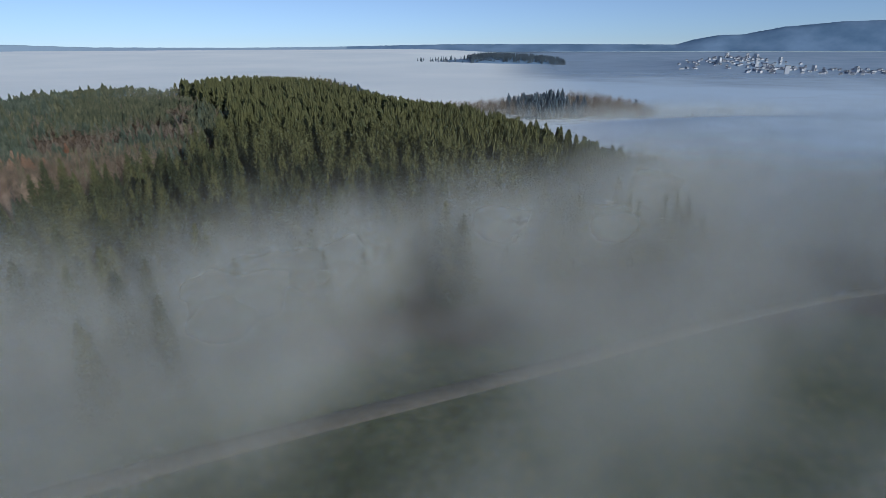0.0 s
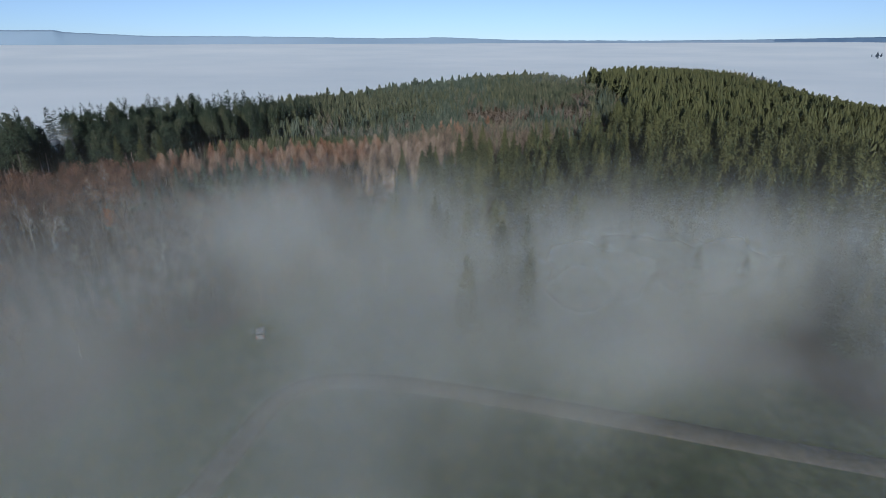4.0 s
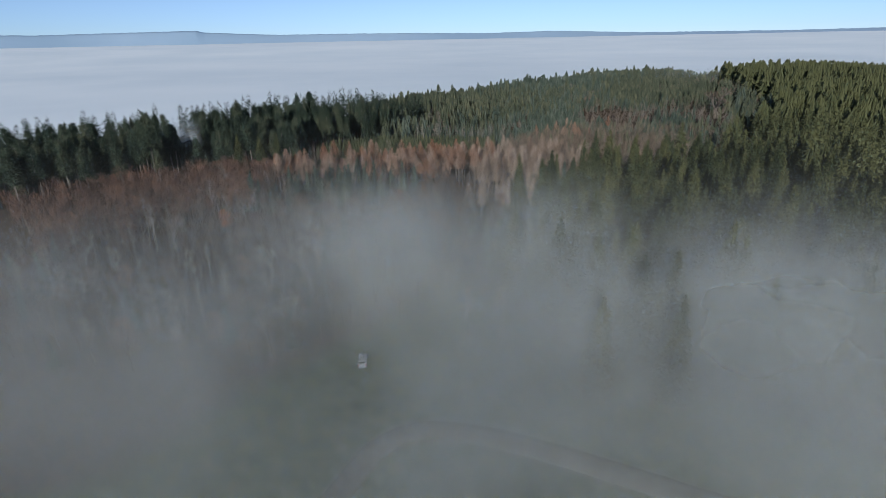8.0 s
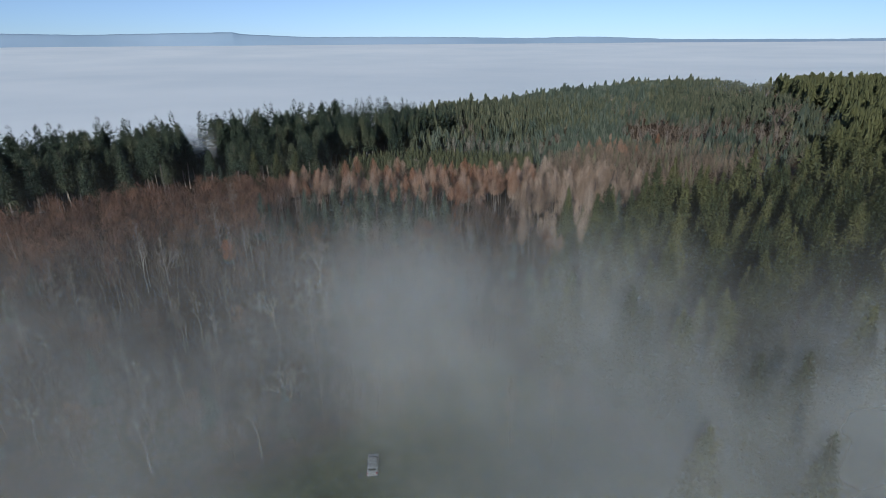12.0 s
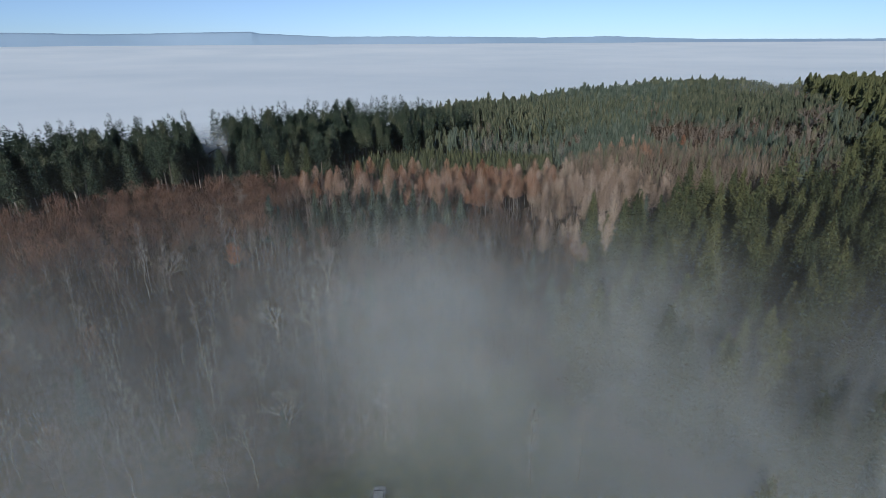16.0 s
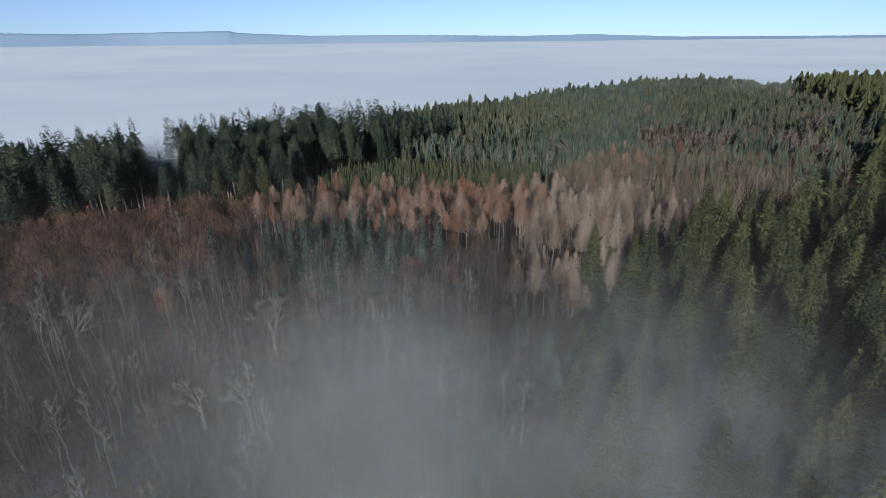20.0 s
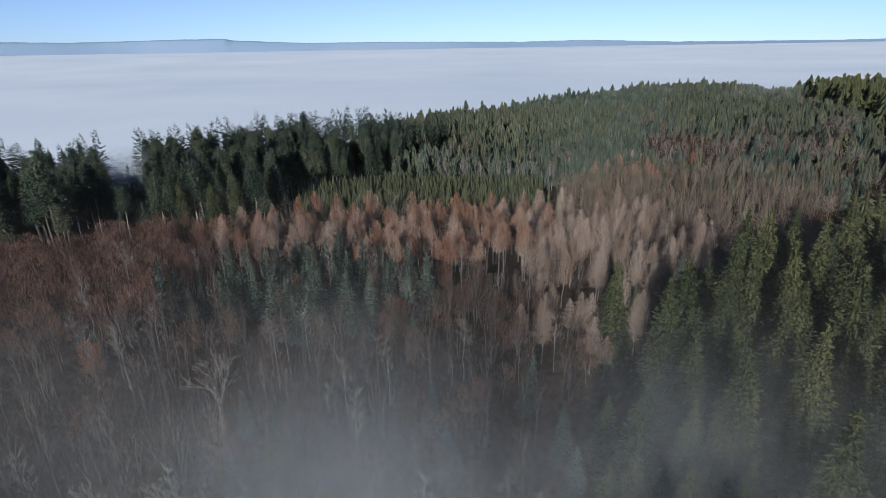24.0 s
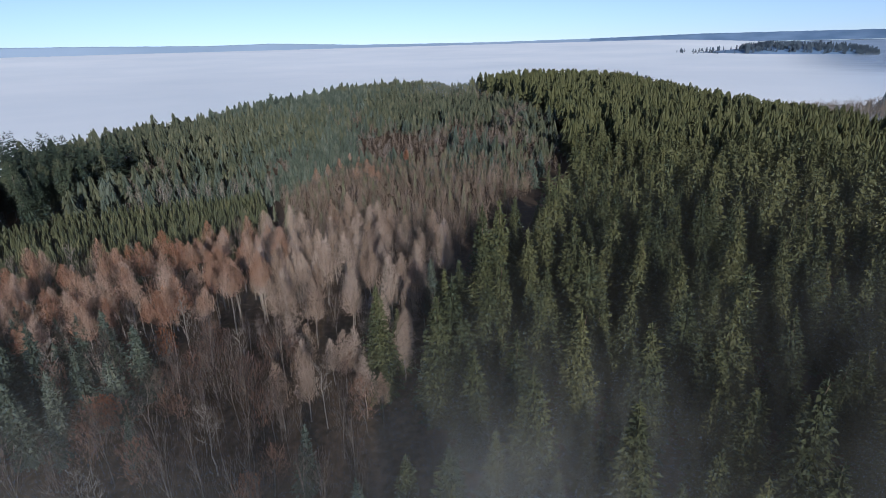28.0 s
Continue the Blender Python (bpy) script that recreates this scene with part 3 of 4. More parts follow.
def larch_crown(rng, h, r, boughs, twigs, size=0.9, wide=0.075, low=0.3, rise=0.45, core=0.0):
    """Upswept thin boughs set with fine twigs in a narrow oval."""
    t = []
    for i in range(boughs):
        f = (i + rng.uniform(0, 1)) / boughs
        z = h * (low + (0.97 - low) * f)
        prof = (1 - f) ** 0.6 * min(1.0, 0.5 + f / 0.3)
        L = r * max(prof, 0.12) * rng.uniform(0.7, 1.15)
        a = i * 2.4 + rng.normal(0, 0.3)
        d = np.array([math.cos(a), math.sin(a), rise + rng.normal(0, 0.15)])
        d /= np.linalg.norm(d)
        p = np.array([0, 0, z])
        t.append(np.array(limb(p, p + d * L, 0.03, 0.01)))
        t.append(sprays(rng, p, d, L, twigs, size, wide))
    if core:
        t.append(cone_stack(rng, h * (0.97 - low), r * core, 7, 7, 0.02) + [0, 0, h * low])
    return np.concatenate(t)


def bare_tree(rng, h, r, depth=4, thick=0.14, spread=0.6, twig=5, tw=0.02, start=0.35):
    """Trunk and forking limbs; returns wood and fine twigs."""
    wood, fine = [], []

    def grow(p, d, L, rad, lev):
        q = p + d * L
        wood.extend(limb(p, q, rad, rad * 0.65))
        if lev == 0:
            fine.append(sprays(rng, p, d, L, twig, L * 0.7, tw))
            return
        for _ in range(3 if lev < depth else 4):
            nd = d + rng.normal(0, spread, 3) + [0, 0, 0.15]
            nd /= np.linalg.norm(nd)
            grow(p + d * L * rng.uniform(0.55, 1.0), nd, L * rng.uniform(0.5, 0.75), rad * 0.55, lev - 1)

    stem = h * start
    lean = np.array([rng.normal(0, 0.05), rng.normal(0, 0.05), 1.0])
    grow(np.zeros(3), lean / np.linalg.norm(lean), stem, thick, depth)
    wood, fine = np.array(wood), np.concatenate(fine)
    k = h / max(wood[..., 2].max(), 0.1)
    sc = np.array([r / max(np.abs(wood[..., :2]).max(), 0.1), r / max(np.abs(wood[..., :2]).max(), 0.1), k])
    return wood * sc, fine * sc


def birch_tris(rng, h, r):
    """A slim pale stem with short rising branches in its upper half."""
    t, fine = list(trunk_tris(rng, h, 0.13, 0.02, 6)), []
    for i in range(16):
        f = 0.42 + 0.55 * (i + rng.uniform(0, 1)) / 16
        a = i * 2.4 + rng.normal(0, 0.4)
        L = r * (1.25 - f) * rng.uniform(0.9, 1.9) + 0.5
        d = np.array([math.cos(a), math.sin(a), rng.uniform(0.9, 1.8)])
        d /= np.linalg.norm(d)
        p = np.array([0, 0, h * f])
        t += limb(p, p + d * L, 0.05, 0.015)
        for k in range(3):
            e = d + rng.normal(0, 0.45, 3)
            e /= np.linalg.norm(e)
            g = p + d * L * rng.uniform(0.4, 0.95)
            t += limb(g, g + e * L * 0.5, 0.025, 0.01)
            fine.append(sprays(rng, g, e, L * 0.5, 9, 0.8, 0.016))
    return np.array(t), np.concatenate(fine)


RNG = np.random.default_rng(7)


def species(mat_wood, mat_crown, makers, trunk_name="trunk", crown_name="crown"):
    return [(soup(trunk_name, w, mat_wood), soup(crown_name, c, mat_crown), w, c) for w, c in makers]


SHAPES = {
    "spruce": species(BARK, SPRUCE, [(trunk_tris(RNG, 20.5, 0.26), bushy(RNG, 21, rr_, wh_, 8, 5, 0.08, dr_, fu_, 1900, 0.62)) for rr_, wh_, dr_, fu_ in ((4.1, 25, 0.55, 0.95), (4.5, 23, 0.45, 0.88), (3.6, 25, 0.7, 0.92), (4.3, 24, 0.35, 1.0), (3.9, 22, 0.5, 0.8))]),
    "fir": species(PALEBARK, PINE, [(trunk_tris(RNG, 27.5, 0.42), bushy(RNG, 28, rr_, 20, 8, 4, lo, 0.25, fu_, 1100, 0.75)) for rr_, lo, fu_ in ((4.2, 0.42, 0.5), (3.6, 0.52, 0.4), (4.8, 0.2, 0.8), (4.2, 0.46, 0.52), (3.7, 0.36, 0.46))]),
    "young": species(BARK, YOUNG, [(trunk_tris(RNG, 10.5, 0.14), bushy(RNG, 11, rr_, 18, 8, 4, 0.04, 0.3, 0.9, 600, 0.42)) for rr_ in (2.6, 2.2)]),
    "larch": species(PALEBARK, LARCH, [(trunk_tris(RNG, 15.5, 0.17), np.concatenate([larch_crown(RNG, 16, rr_, 30, 9, 0.8, 0.025, lo, 0.5), tufts(RNG, 1300, 16 * lo, 15.8, rr_, larch_outline, 0.5, 0.13, 0.1)])) for rr_, lo in ((3.0, 0.5), (2.6, 0.55), (3.4, 0.46), (2.8, 0.58))]),
    "pale": species(PALEBARK, PALE, [(trunk_tris(RNG, 16.5, 0.18), np.concatenate([larch_crown(RNG, 17, rr_, 36, 10, 0.9, 0.025, lo, 0.4), tufts(RNG, 1900, 17 * lo, 16.8, rr_, larch_outline, 0.52, 0.13, 0.1)])) for rr_, lo in ((3.6, 0.34), (4.2, 0.28), (3.2, 0.4))]),
    "birch": species(PALEBARK, GREYTWIG, [birch_tris(RNG, 15, rr_) for rr_ in (1.7, 2.1)]),
    "beech": species(GREYBARK, RUST, [(w_, np.concatenate([c_, tufts(RNG, 420, 4.2, 12.2, rr_, round_outline, 1.0, 0.06, 0.3)])) for rr_ in (3.0, 2.6, 3.3) for w_, c_ in [bare_tree(RNG, 12, rr_ * 0.9, 3, 0.11, 0.4, 5, 0.03, 0.3)]]),
    "bare": species(STEMBARK, SHADETWIG, [(w_, np.concatenate([c_, tufts(RNG, 330, 6.0, 15.2, rr_, round_outline, 1.1, 0.03, 0.3, 1.6)])) for rr_ in (2.6, 2.1, 3.0) for w_, c_ in [bare_tree(RNG, 15, rr_ * 0.9, 3, 0.11, 0.33, 5, 0.02, 0.4)]]),
    "copper": species(GREYBARK, COPPER, [(w_, np.concatenate([c_, tufts(RNG, 900, 2.2, 8.2, 2.0, round_outline, 0.42, 0.3, 0.2)])) for w_, c_ in [bare_tree(RNG, 8, 1.8, 3, 0.1, 0.4, 5, 0.03, 0.3)]]),
}
WORDS = {
    "spruce": ("spruce_tree", "tall dark green spruce with drooping boughs on the hillside", "spruce stand"),
    "fir": ("fir_tree", "tall dark fir with bare lower trunk at the plateau edge", "tall firs"),
    "young": ("young_spruce", "small blue-green spruce among bare trees", "young spruces"),
    "larch": ("larch_tree", "slender larch with orange-brown autumn needles", "autumn larches"),
    "pale": ("pale_larch", "bushy larch with faded buff needles", "faded larches"),
    "birch": ("birch_tree", "slim bare birch with a pale trunk", "birches"),
    "beech": ("beech_tree", "leafless beech with rusty brown twigs", "brown beeches"),
    "copper": ("copper_beech", "small beech still holding bright orange-brown leaves", "copper beeches"),
    "bare": ("bare_tree", "leafless grey-brown deciduous tree", "bare trees"),
}


def plant_tree(kind, x, y, size, yaw, lean=0.0):
    shapes = SHAPES[kind]
    wood, crown, _, _ = shapes[int(abs(x * 7.3 + y * 3.1)) % len(shapes)]
    name, label, group = WORDS[kind]
    root = tagged(new(name), label, "tree", group)
    root.matrix_basis = pose(x, y, float(ground_z(x, y)) - 0.15, lean, 0, yaw) @ Matrix.Diagonal((size, size, size * 1.0, 1))
    new("trunk", wood).parent = root
    new("crown", crown).parent = root
    return root


def scatter(rng, poly, gap, jitter=0.42):
    p = np.array(poly, float)
    (x0, y0), (x1, y1) = p.min(0), p.max(0)
    xx, yy = np.meshgrid(np.arange(x0, x1, gap), np.arange(y0, y1, gap * 0.9))
    xx = xx + (np.arange(len(xx)) % 2)[:, None] * gap * 0.5
    xx, yy = xx.ravel() + rng.uniform(-jitter, jitter, xx.size) * gap, yy.ravel() + rng.uniform(-jitter, jitter, xx.size) * gap
    ok = inside(poly, xx, yy)
    return xx[ok], yy[ok]


def mass(name, label, protos, x, y, size, mat, rng):
    """Many trees too far to tell apart singly, as one object."""
    out = []
    which = rng.integers(0, len(protos), len(x))
    yaw = rng.uniform(0, 2 * math.pi, len(x))
    z = ground_z(x, y)
    for k, t in enumerate(protos):
        i = np.where(which == k)[0]
        if not len(i):
            continue
        c, s = np.cos(yaw[i]), np.sin(yaw[i])
        w = size[i][:, None, None] * t.reshape(1, -1, 3)
        v = np.empty_like(w)
        v[..., 0] = w[..., 0] * c[:, None] - w[..., 1] * s[:, None] + x[i][:, None]
        v[..., 1] = w[..., 0] * s[:, None] + w[..., 1] * c[:, None] + y[i][:, None]
        v[..., 2] = w[..., 2] + z[i][:, None]
        out.append(v.reshape(-1, 3, 3))
    return tagged(new(name, soup(name, np.concatenate(out), mat)), label, "trees", kind="stuff")


FAR_CONE = [np.concatenate([cone_stack(RNG, 16, r_, 6, 7, 0.05, 0.75), tufts(RNG, 45, 0.8, 15.5, r_, lambda f: (1 - f) ** 0.8, 1.7, 0.3, 0.7, -0.3)]) for r_ in (4.3, 4.9, 3.9, 4.6)]
MID_SPRUCE = [bushy(RNG, 20, r_, 14, 6, 2, 0.1, 0.5, 0.9, 300, 1.1) for r_ in (3.8, 4.3, 3.4, 4.0)]
FAR_BARE = [np.concatenate([trunk_tris(RNG, 11, 0.1, 0.02, 2), tufts(RNG, 120, 2.0, 12.5, r_, round_outline, 1.4, 0.06, 0.25, 2.4)]) for r_ in (2.2, 2.8)]
PLANT_CONE = [cone_stack(RNG, 9, r_, 7, 6) for r_ in (1.55, 1.85, 1.35)]

# ---- stands ----
STAND = [(-84, 112), (-112, 165), (-100, 180), (-98, 230), (-84, 275), (-86, 340), (-100, 470), (-160, 560), (-200, 640), (-80, 800), (60, 760), (130, 560), (170, 420), (180, 300), (120, 158), (60, 134), (20, 124), (-15, 114), (-48, 103), (-66, 108)]
rng = np.random.default_rng(11)
x, y = scatter(rng, STAND, 7.7, 0.55)
keep = (np.sin(x / 11.0 + 1.3 * np.sin(y / 17.0)) * np.sin(y / 13.0)) < 0.8
x, y = x[keep], y[keep]
d = np.hypot(x + 70, y - 95)
order = np.argsort(d)
x, y = x[order], y[order]
size = rng.uniform(0.74, 1.22, len(x)) * np.where(rng.uniform(0, 1, len(x)) < 0.14, 0.66, 1.0)
yaw = rng.uniform(0, 360, len(x))
for i in range(300):
    plant_tree("spruce", x[i], y[i], size[i], yaw[i], rng.normal(0, 1.2))
mid = np.arange(len(x)) >= 300
dd = np.hypot(x + 70, y - 95)
m1 = mid & (dd < 270)
m2 = mid & (dd >= 270)
mass("spruce_forest", "dense dark green spruce forest covering the hill", MID_SPRUCE, x[m1], y[m1], size[m1] * 1.05, SPRUCE, rng)
mass("spruce_forest", "dense spruce forest on the far side of the hill", FAR_CONE, x[m2], y[m2], 0.45 + 0.8 * size[m2], SPRUCE, rng)

ORANGE = [(-230, 140), (-214, 128), (-152, 162), (-140, 178), (-152, 202), (-174, 214), (-224, 164)]
x, y = scatter(rng, ORANGE, 4.8, 0.6)
for i in range(len(x)):
    u = rng.uniform(0, 1)
    plant_tree("larch" if u < 0.74 else "bare" if u < 0.86 else "beech" if u < 0.95 else "birch", x[i], y[i], rng.uniform(0.66, 1.1), rng.uniform(0, 360), rng.normal(0, 1.5))
BUFF = [(-146, 178), (-128, 160), (-119, 143), (-106, 148), (-106, 185), (-112, 226), (-150, 244), (-168, 216)]
x, y = scatter(rng, BUFF, 5.6, 0.6)
for i in range(len(x)):
    u = rng.uniform(0, 1)
    plant_tree("pale" if u < 0.72 else "bare", x[i], y[i], rng.uniform(0.66, 1.02) * (0.82 if y[i] < 168 else 1.0), rng.uniform(0, 360), rng.normal(0, 1.5))
FRONT = [(-196, 104), (-160, 122), (-142, 160), (-192, 158)]
x, y = scatter(rng, FRONT, 6.8)
for i in range(len(x)):
    plant_tree("young", x[i], y[i], rng.uniform(0.95, 1.5), rng.uniform(0, 360), rng.normal(0, 1.5))
FIRS = [(-272, 20), (-270, 95), (-256, 140), (-240, 150), (-262, 190), (-272, 240), (-300, 310), (-375, 300), (-395, 20)]
x, y = scatter(rng, FIRS, 7.4, 0.6)
gap = (np.abs(y - 128 - (-290 - x) * 0.2) < 8 + 3 * np.sin(x / 9.0)) & (x < -272)
x, y = x[~gap], y[~gap]
order = np.argsort(np.hypot(x + 70, y - 95))
x, y = x[order], y[order]
s = rng.uniform(0.64, 0.96, len(x)) * np.where(rng.uniform(0, 1, len(x)) < 0.12, 1.13, 1.0)
for i in range(290):
    plant_tree("fir", x[i], y[i], s[i], rng.uniform(0, 360), rng.normal(0, 1.5))
mass("fir_forest", "dark tall firs deeper in the wood", [spruce_crown(RNG, 27, r_, 15, 6, 2, 0.35, 0.2, 0.6) for r_ in (4.0, 4.6)], x[290:], y[290:], s[290:], PINE, rng)
x, y = scatter(rng, [(-276, 116), (-272, 136), (-345, 156), (-360, 130)], 5.5)
mass("young_firs", "small conifers and brush in a misty forest gap", [c[3] for c in SHAPES["young"]], x, y, rng.uniform(0.6, 1.0, len(x)), YOUNG, rng)
SKIRT = [(-156, 150), (-128, 140), (-121, 145), (-134, 168), (-146, 172)]
x, y = scatter(rng, SKIRT, 4.2)
for i in range(len(x)):
    plant_tree("beech" if rng.uniform(0, 1) < 0.3 else "bare", x[i], y[i], rng.uniform(0.55, 0.85), rng.uniform(0, 360), rng.normal(0, 2))
RUSTY = [(-196, 40), (-186, 96), (-214, 128), (-230, 140), (-250, 128), (-262, 80), (-262, 40)]
x, y = scatter(rng, RUSTY, 5.0)
for i in range(len(x)):
    plant_tree("beech", x[i], y[i], rng.uniform(0.7, 1.0), rng.uniform(0, 360), rng.normal(0, 2))
MIXED = [(-100, 50), (-84, 90), (-88, 114), (-112, 160), (-122, 160), (-152, 164), (-212, 128), (-190, 96), (-200, 20), (-130, 20)]
x, y = scatter(rng, MIXED, 5.6)
front = inside(FRONT, x, y)
for i in range(len(x)):
    if front[i] and rng.uniform(0, 1) < 0.65:
        continue
    u = rng.uniform(0, 1)
    kind = "birch" if u < 0.18 else "bare" if u < 0.82 else "beech" if u < 0.95 else "young"
    plant_tree(kind, x[i], y[i], rng.uniform(0.65, 1.05), rng.uniform(0, 360), rng.normal(0, 2.5))
PLANTED = [(-232, 160), (-270, 190), (-260, 234), (-213, 282), (-168, 222), (-176, 214), (-222, 168)]
x, y = scatter(rng, PLANTED, 2.5)
s = rng.uniform(0.8, 1.15, len(x))
mass("spruce_plantation", "dense rows of slim olive-green young spruces", PLANT_CONE, x, y, s, PLANT, rng)
THICKET = [(-112, 228), (-100, 300), (-100, 345), (-196, 335), (-206, 284), (-161, 224)]
x, y = scatter(rng, THICKET, 3.8)
s = rng.uniform(0.5, 0.85, len(x))
mass("brown_thicket", "dense leafless brown thicket of young deciduous trees", FAR_BARE, x, y, s, TWIG, rng)
BACK = [(-102, 300), (-90, 345), (-104, 470), (-165, 560), (-205, 640), (-110, 790), (-380, 790), (-385, 300), (-275, 240), (-258, 236), (-213, 284), (-200, 330)]
x, y = scatter(rng, BACK, 4.9, 0.5)
u = np.sin(x / 37.0) * np.sin(y / 29.0 + 0.5) + 0.5 * np.sin(x / 13.0 + y / 17.0) + rng.normal(0, 0.35, len(x))
west = x < -265
inner = (x > -215) & (y < 500)
con = ((u < np.where(inner, 0.12, 0.5)) | west | (y > 590)) & ~(u > 1.25)
s = rng.uniform(0.42, 0.78, len(x)) * np.where(rng.uniform(0, 1, len(x)) < 0.1, 1.3, 1.0) * np.where(west, 1.25, 0.85) * (1 + 0.12 * np.sin(x / 19.0) * np.sin(y / 23.0))
blue = (np.sin(x / 53.0 + 2.0) * np.sin(y / 71.0) + rng.normal(0, 0.25, len(x))) > 0.1
mass("conifer_forest", "olive-green conifer forest rolling towards the ridge", FAR_CONE, x[con & ~blue], y[con & ~blue], s[con & ~blue], FARCON, rng)
mass("blue_spruce_forest", "blue-green young spruces below the ridge", FAR_CONE, x[con & blue], y[con & blue], s[con & blue], YOUNG, rng)
pick = rng.uniform(0, 1, len(x)) < 0.5
mass("brown_forest", "leafless brown trees among the conifers", FAR_BARE, x[~con & ~pick], y[~con & ~pick], s[~con & ~pick] * 0.95, TWIG, rng)
mass("grey_forest", "leafless grey trees among the conifers", FAR_BARE, x[~con & pick], y[~con & pick], s[~con & pick] * 1.05, GREYTWIG, rng)
x, y = rng.uniform(-200, -104, 260), 345 - 105 * rng.uniform(0, 1, 260) ** 1.7
mass("thicket_conifers", "scattered small conifers in the brown thicket", PLANT_CONE, x, y, rng.uniform(0.6, 1.15, 260), FARCON, rng)
for i in range(26):
    g = i / 25.0
    plant_tree("birch", -262 + 52 * g + rng.normal(0, 4), 262 + 30 * g + rng.normal(0, 5), rng.uniform(0.75, 1.0), rng.uniform(0, 360), rng.normal(0, 2))
for i in range(14):
    plant_tree("larch", rng.uniform(-205, -165), rng.uniform(300, 345), rng.uniform(0.55, 0.8), rng.uniform(0, 360))

# the wooded ridge beyond the valley mist
FARRIDGE = [(-80, 720), (60, 720), (160, 620), (340, 600), (370, 700), (320, 780), (60, 800), (-80, 800)]
x, y = scatter(rng, FARRIDGE, 8.5)
con = (np.sin(x / 33.0 + 1.0) + rng.normal(0, 0.5, len(x))) > 0.85
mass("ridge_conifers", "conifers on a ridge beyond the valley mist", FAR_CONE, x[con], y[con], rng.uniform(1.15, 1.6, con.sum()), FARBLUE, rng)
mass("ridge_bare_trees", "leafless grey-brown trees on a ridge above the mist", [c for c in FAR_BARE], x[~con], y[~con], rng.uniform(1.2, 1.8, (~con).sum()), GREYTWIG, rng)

# a wooded hill standing out of the sea of fog, haze painted into its colours
def polar(az, r):
    return -r * math.sin(radians(az)), r * math.cos(radians(az))


def isle_z(az):
    return np.interp(-az, [5, 8, 10, 12, 14, 16, 18, 19.6, 21], [-50, -46, -38, -28, -30, -36, -42, -58, -90])


az, rr = np.meshgrid(np.linspace(-4, -22, 60), np.linspace(2580, 3000, 13))
top = isle_z(az) - 30 * ((rr - 2820) / 160) ** 2
v = np.stack([-rr * np.sin(np.radians(az)), rr * np.cos(np.radians(az)), top], -1).reshape(-1, 3)
f = [(i * 60 + j, i * 60 + j + 1, (i + 1) * 60 + j + 1, (i + 1) * 60 + j) for i in range(12) for j in range(59)]
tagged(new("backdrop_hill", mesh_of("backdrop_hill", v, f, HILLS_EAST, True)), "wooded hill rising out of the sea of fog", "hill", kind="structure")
out = []
for i in range(700):
    b_, r_ = -rng.uniform(5.0, 19.8), rng.uniform(2680, 2900)
    if b_ > -10 and rng.uniform(0, 1) < 0.85:
        continue
    px, py = polar(b_, r_)
    pz = float(isle_z(b_)) - 30 * ((r_ - 2820) / 160) ** 2 - 1
    out.append(FAR_CONE[i % 3] * rng.uniform(0.9, 1.6) + [px, py, pz])
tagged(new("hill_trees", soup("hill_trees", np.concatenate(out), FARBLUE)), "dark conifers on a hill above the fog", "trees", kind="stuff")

# ---- single trees that stand out ----
BIG = species(PALEBARK, GREYTWIG, [bare_tree(RNG, 15, 6.5, 5, 0.3, 0.42, 3, 0.02, 0.3)]) + species(STEMBARK, TWIG, [bare_tree(RNG, 17, 9.5, 5, 0.42, 0.5, 5, 0.05, 0.2)])
for x, y, size, k in ((-148, 100, 0.95, 0), (-126, 416, 1.3, 1), (-178, 70, 0.8, 0), (-136, 80, 0.75, 0), (-130, 86, 0.72, 0), (-104, 66, 0.75, 0)):
    wood, crown, _, _ = BIG[k]
    root = tagged(new("spreading_bare_tree"), "large leafless tree with pale spreading limbs", "tree")
    root.matrix_basis = pose(x, y, float(ground_z(x, y)) - 0.15, 0, 0, 40 * size * x) @ Matrix.Diagonal((size, size, size, 1))
    new("trunk", wood).parent = root
    new("crown", crown).parent = root
for kind, x, y, size in (("copper", -150, 142, 0.95), ("copper", -155, 161, 1.0), ("copper", -179, 88, 1.1), ("copper", -118, 134, 0.8), ("copper", -166, 176, 1.3), ("spruce", -131, 102, 0.66), ("birch", -71, 89, 0.95), ("birch", -66, 94, 1.0), ("beech", -114, 127, 0.95), ("spruce", -42, 91, 1.0), ("spruce", -31, 98, 1.05), ("birch", -211, 104, 1.1), ("birch", -178, 70, 1.0), ("birch", -196, 92, 1.0), ("young", -117, 184, 1.1), ("young", -108, 188, 1.2), ("young", -103, 192, 1.0), ("young", -120, 192, 0.9), ("spruce", -256, 134, 0.95), ("spruce", -244, 148, 1.0), ("spruce", -250, 142, 0.9)):
    plant_tree(kind, x, y, size, x * 13.0)
for x, y, top in ((-341, 233, -21.5), (-349, 157, -28.0), (-304, 160, -19.0), (-269, 99, -16.6), (-283, 78, -19.5), (-337, 226, -25.0)):
    plant_tree("fir", x, y, (top - float(ground_z(x, y))) / 28.3, x * 7.0)
pole = tagged(new("dead_trunk", soup("dead_trunk", np.array(limb((0, 0, -0.5), (0.9, -0.4, 9), 0.22, 0.14)), PALEBARK)), "pale barkless dead tree trunk leaning at the wood's edge", "trunk")
pole.location = (-232, 42, float(ground_z(-232, 42)))


# ---- the car by the track ----
def paint(name, colour, rough, metal=0.0):
    m, n, l, b = material(name, rough)
    b.inputs["Metallic"].default_value = metal
    b.inputs["Coat Weight"].default_value = 0.4 if rough < 0.5 else 0.0
    l.new(ramp(n, l, noise_at(n, l, 6.0, 4.0), [(0.3, tuple(c * 0.85 for c in colour)), (0.7, colour)]), b.inputs["Base Color"])
    return m


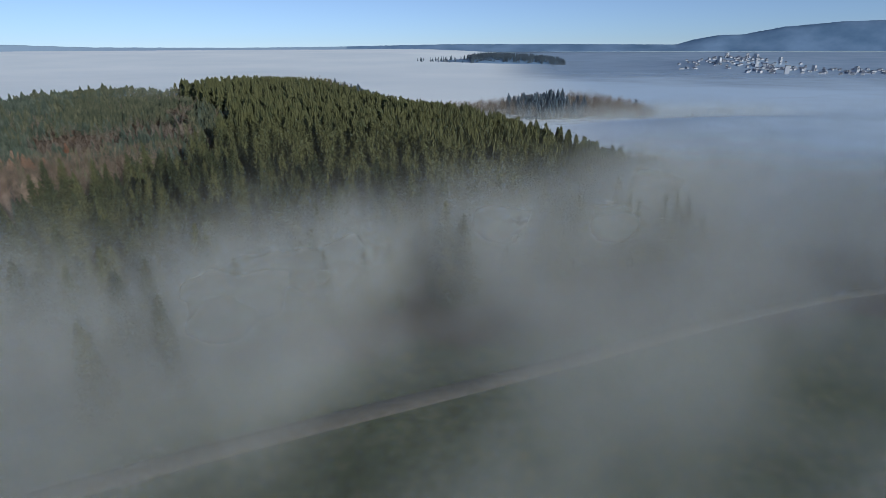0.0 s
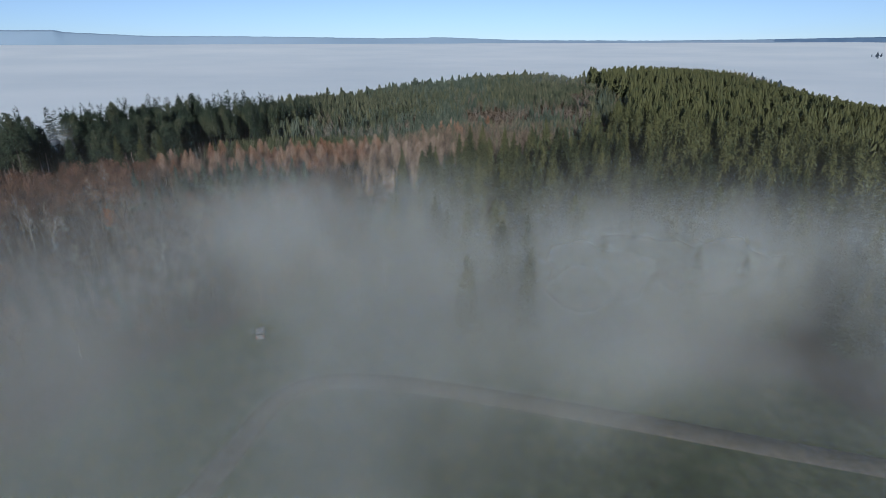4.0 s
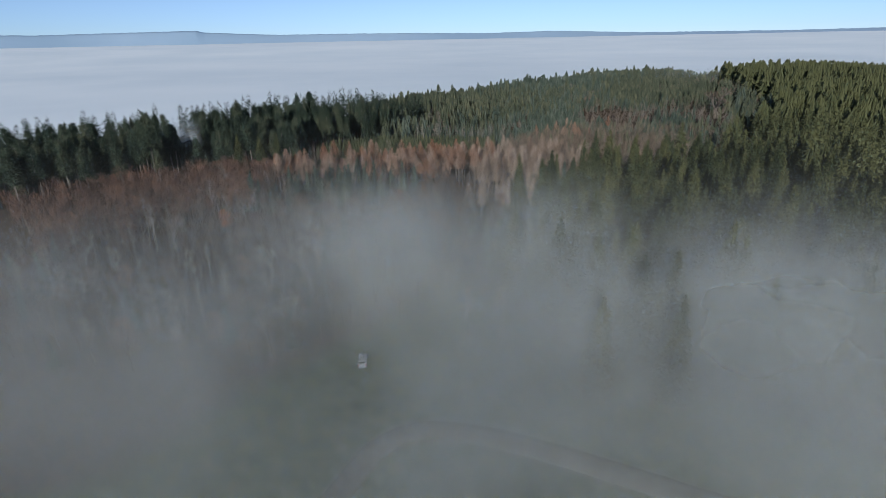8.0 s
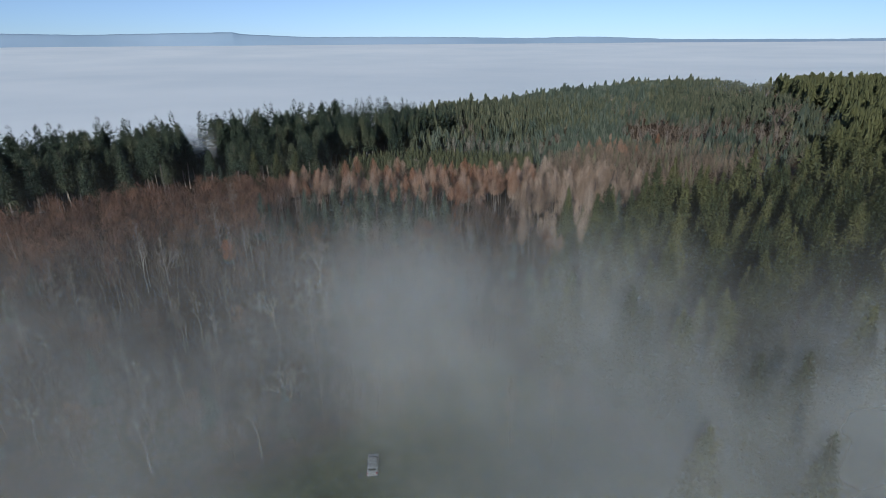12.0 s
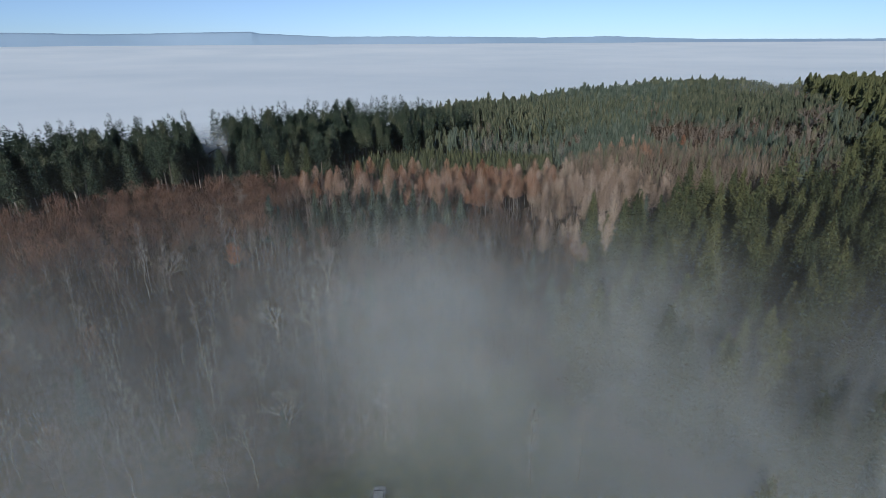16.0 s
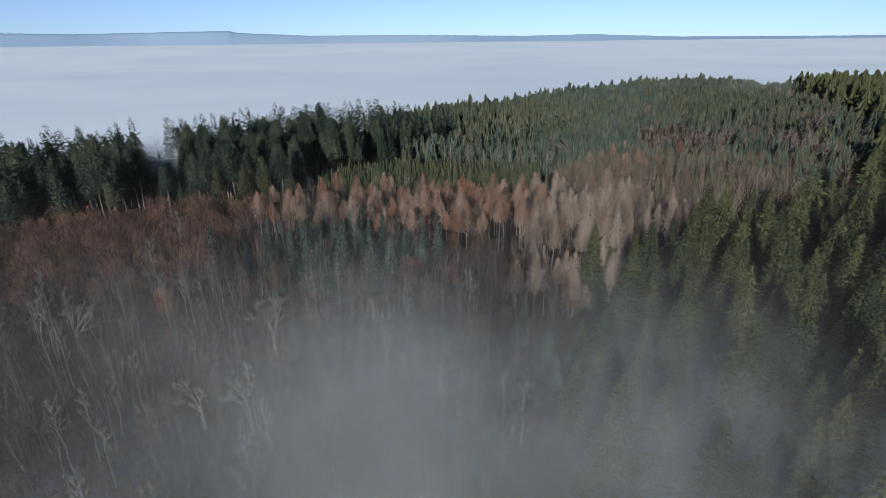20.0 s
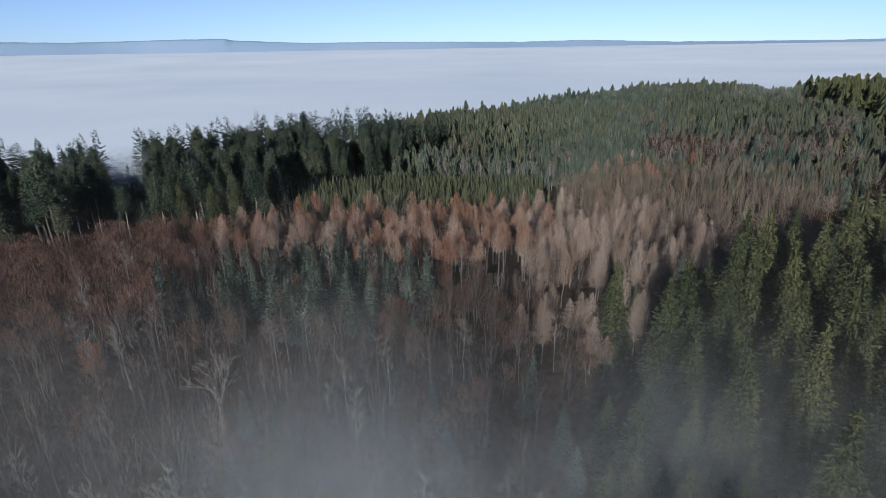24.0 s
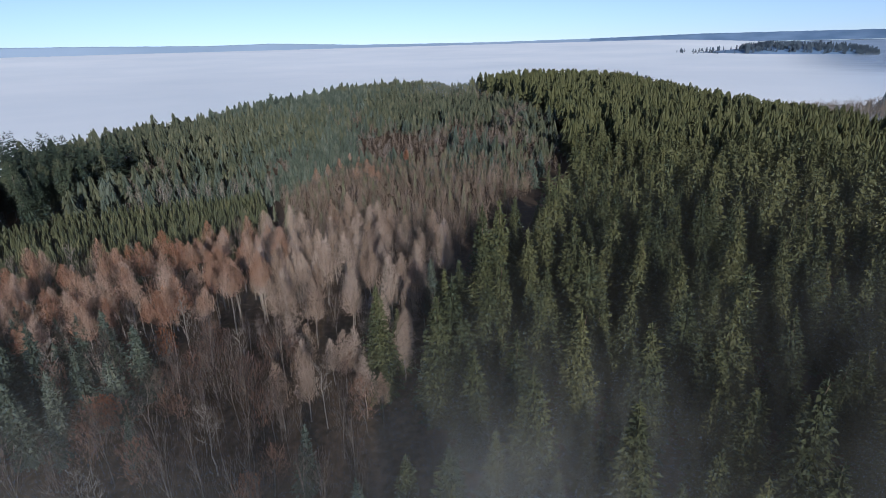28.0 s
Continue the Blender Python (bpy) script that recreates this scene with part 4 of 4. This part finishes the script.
BODY, GLASSY, TYRE, RIM, LAMP = paint("silver_paint", (0.32, 0.33, 0.34), 0.35), paint("tinted_glass", (0.02, 0.025, 0.03), 0.05), paint("tyre_rubber", (0.025, 0.025, 0.025), 0.9), paint("alloy", (0.5, 0.5, 0.52), 0.3, 0.9), paint("red_lamp", (0.4, 0.02, 0.015), 0.25)


def part(name, bm, mat, parent, label=""):
    me = bpy.data.meshes.new(name)
    bm.to_mesh(me)
    bm.free()
    me.materials.append(mat)
    ob = tagged(new(name, me), label)
    ob.parent = parent
    return ob


def box(size, at, bevel=0.0, taper=1.0):
    bm = bmesh.new()
    bmesh.ops.create_cube(bm, size=1)
    for v in bm.verts:
        k = taper if v.co.z > 0 else 1.0
        v.co = Vector((v.co.x * size[0] * k, v.co.y * size[1] * k, v.co.z * size[2])) + Vector(at)
    if bevel:
        bmesh.ops.bevel(bm, geom=bm.edges[:], offset=bevel, segments=3, affect="EDGES")
    return bm


def disc(r, w, at):
    bm = bmesh.new()
    bmesh.ops.create_cone(bm, cap_ends=True, segments=24, radius1=r, radius2=r, depth=w)
    bmesh.ops.bevel(bm, geom=bm.edges[:], offset=0.02, segments=1, affect="EDGES")
    bmesh.ops.transform(bm, matrix=Matrix.Translation(at) @ Matrix.Rotation(radians(90), 4, "Y"), verts=bm.verts)
    return bm


car = tagged(new("car"), "silver-white estate car parked at the bend of the track", "car")
body = part("body", box((1.82, 4.5, 0.72), (0, 0, 0.66), 0.14, 0.96), BODY, car)
part("cabin", box((1.66, 2.9, 0.62), (0, -0.5, 1.28), 0.12, 0.84), BODY, car)
part("rear_window", box((1.3, 0.06, 0.4), (0, -1.87, 1.3), 0.02), GLASSY, car)
part("windscreen", box((1.35, 0.06, 0.44), (0, 0.88, 1.28), 0.02), GLASSY, car)
for sx in (-1, 1):
    part("side_window", box((0.05, 2.3, 0.36), (sx * 0.775, -0.5, 1.32), 0.015), GLASSY, car)
    part("tail_lamp", box((0.22, 0.08, 0.3), (sx * 0.76, -2.23, 0.85), 0.02), LAMP, car)
    part("mirror", box((0.2, 0.12, 0.14), (sx * 0.98, 0.75, 1.05), 0.03), BODY, car)
    for sy in (-1.35, 1.4):
        wheel = part("wheel", disc(0.33, 0.2, (sx * 0.83, sy, 0.33)), TYRE, car)
        part("rim", disc(0.2, 0.04, (sx * 0.92, sy, 0.33)), RIM, wheel)
part("rear_bumper", box((1.78, 0.14, 0.24), (0, -2.27, 0.45), 0.05), BODY, car)
for sx in (-0.6, 0.6):
    part("roof_rail", box((0.04, 2.0, 0.05), (sx, -0.55, 1.61), 0.015), RIM, car)
car.matrix_basis = pose(-84.5, 70.5, float(ground_z(-84.5, 70.5)) + 0.02, 0, 0, 50)

# ---- the town beyond the fog ----
WALL = paint("render_wall", (0.52, 0.54, 0.57), 0.9)
ROOF = paint("roof_tiles", (0.17, 0.19, 0.23), 0.9)
PANE = paint("far_window", (0.06, 0.07, 0.09), 0.2)


def plain_z(px, py):
    r_, a_ = math.hypot(px, py), math.degrees(math.atan2(-px, py))
    return float(-69 + 44 * soft_step(2350, 4650, r_) - 16 * soft_step(-16, 0, a_) + town_rise(r_, a_))


def gable(w, d, h):
    bm = bmesh.new()
    q = [bm.verts.new(p) for p in ((-w, -d, 0), (w, -d, 0), (w, d, 0), (-w, d, 0), (0, -d, h), (0, d, h))]
    for f in ((0, 1, 4), (2, 3, 5), (1, 2, 5, 4), (3, 0, 4, 5), (3, 2, 1, 0)):
        bm.faces.new([q[i] for i in f])
    return bm


def house(w, d, h, flat):
    root = tagged(new("tower_block" if flat else "house"), "pale concrete tower block in the distant town" if flat else "small pale house with a dark gabled roof in the distant town", "building", "distant town")
    part("wall", box((w, d, h), (0, 0, h / 2), 0.1), WALL, root)
    if flat:
        part("roof", box((w * 1.02, d * 1.02, 0.8), (0, 0, h + 0.4), 0.1), ROOF, root)
        rows = [(i, j) for i in range(5) for j in range(3)]
        for i, j in rows:
            part("window", box((w / 5, 0.3, h / 9), (w * (j - 1) * 0.3, -d / 2 - 0.1, h * (i + 0.7) / 5.5)), PANE, root)
    else:
        roof = part("roof", gable(w * 0.55, d * 0.54, h * 0.7), ROOF, root)
        roof.location = (0, 0, h)
        for j in (-1, 1):
            part("window", box((w / 5, 0.3, h / 3), (w * j * 0.25, -d / 2 - 0.1, h * 0.55)), PANE, root)
    return root


kinds = [house(10, 9, 6, False), house(13, 10, 7, False), house(20, 11, 6, False), house(15, 12, 26, True)]
rng = np.random.default_rng(5)
for i in range(220):
    b_ = -rng.triangular(30, 34.5, 41) if i < 105 else -rng.uniform(36, 52)
    r_ = rng.uniform(2150, 2750) if i < 105 else rng.uniform(2050, 2500)
    px, py = polar(b_, r_)
    k = 3 if i % 19 == 4 else int(rng.integers(0, 3))
    copy_thing(kinds[k], pose(px, py, plain_z(px, py) - 1.0, 0, 0, rng.uniform(-40, 120)) @ Matrix.Diagonal((0.8, 0.8, 0.75, 1)))
for k_, o in enumerate(kinds):
    px, py = polar(-36.0 - k_, 2000)
    o.matrix_basis = pose(px, py, plain_z(px, py) - 1.0, 0, 0, 20 * k_)
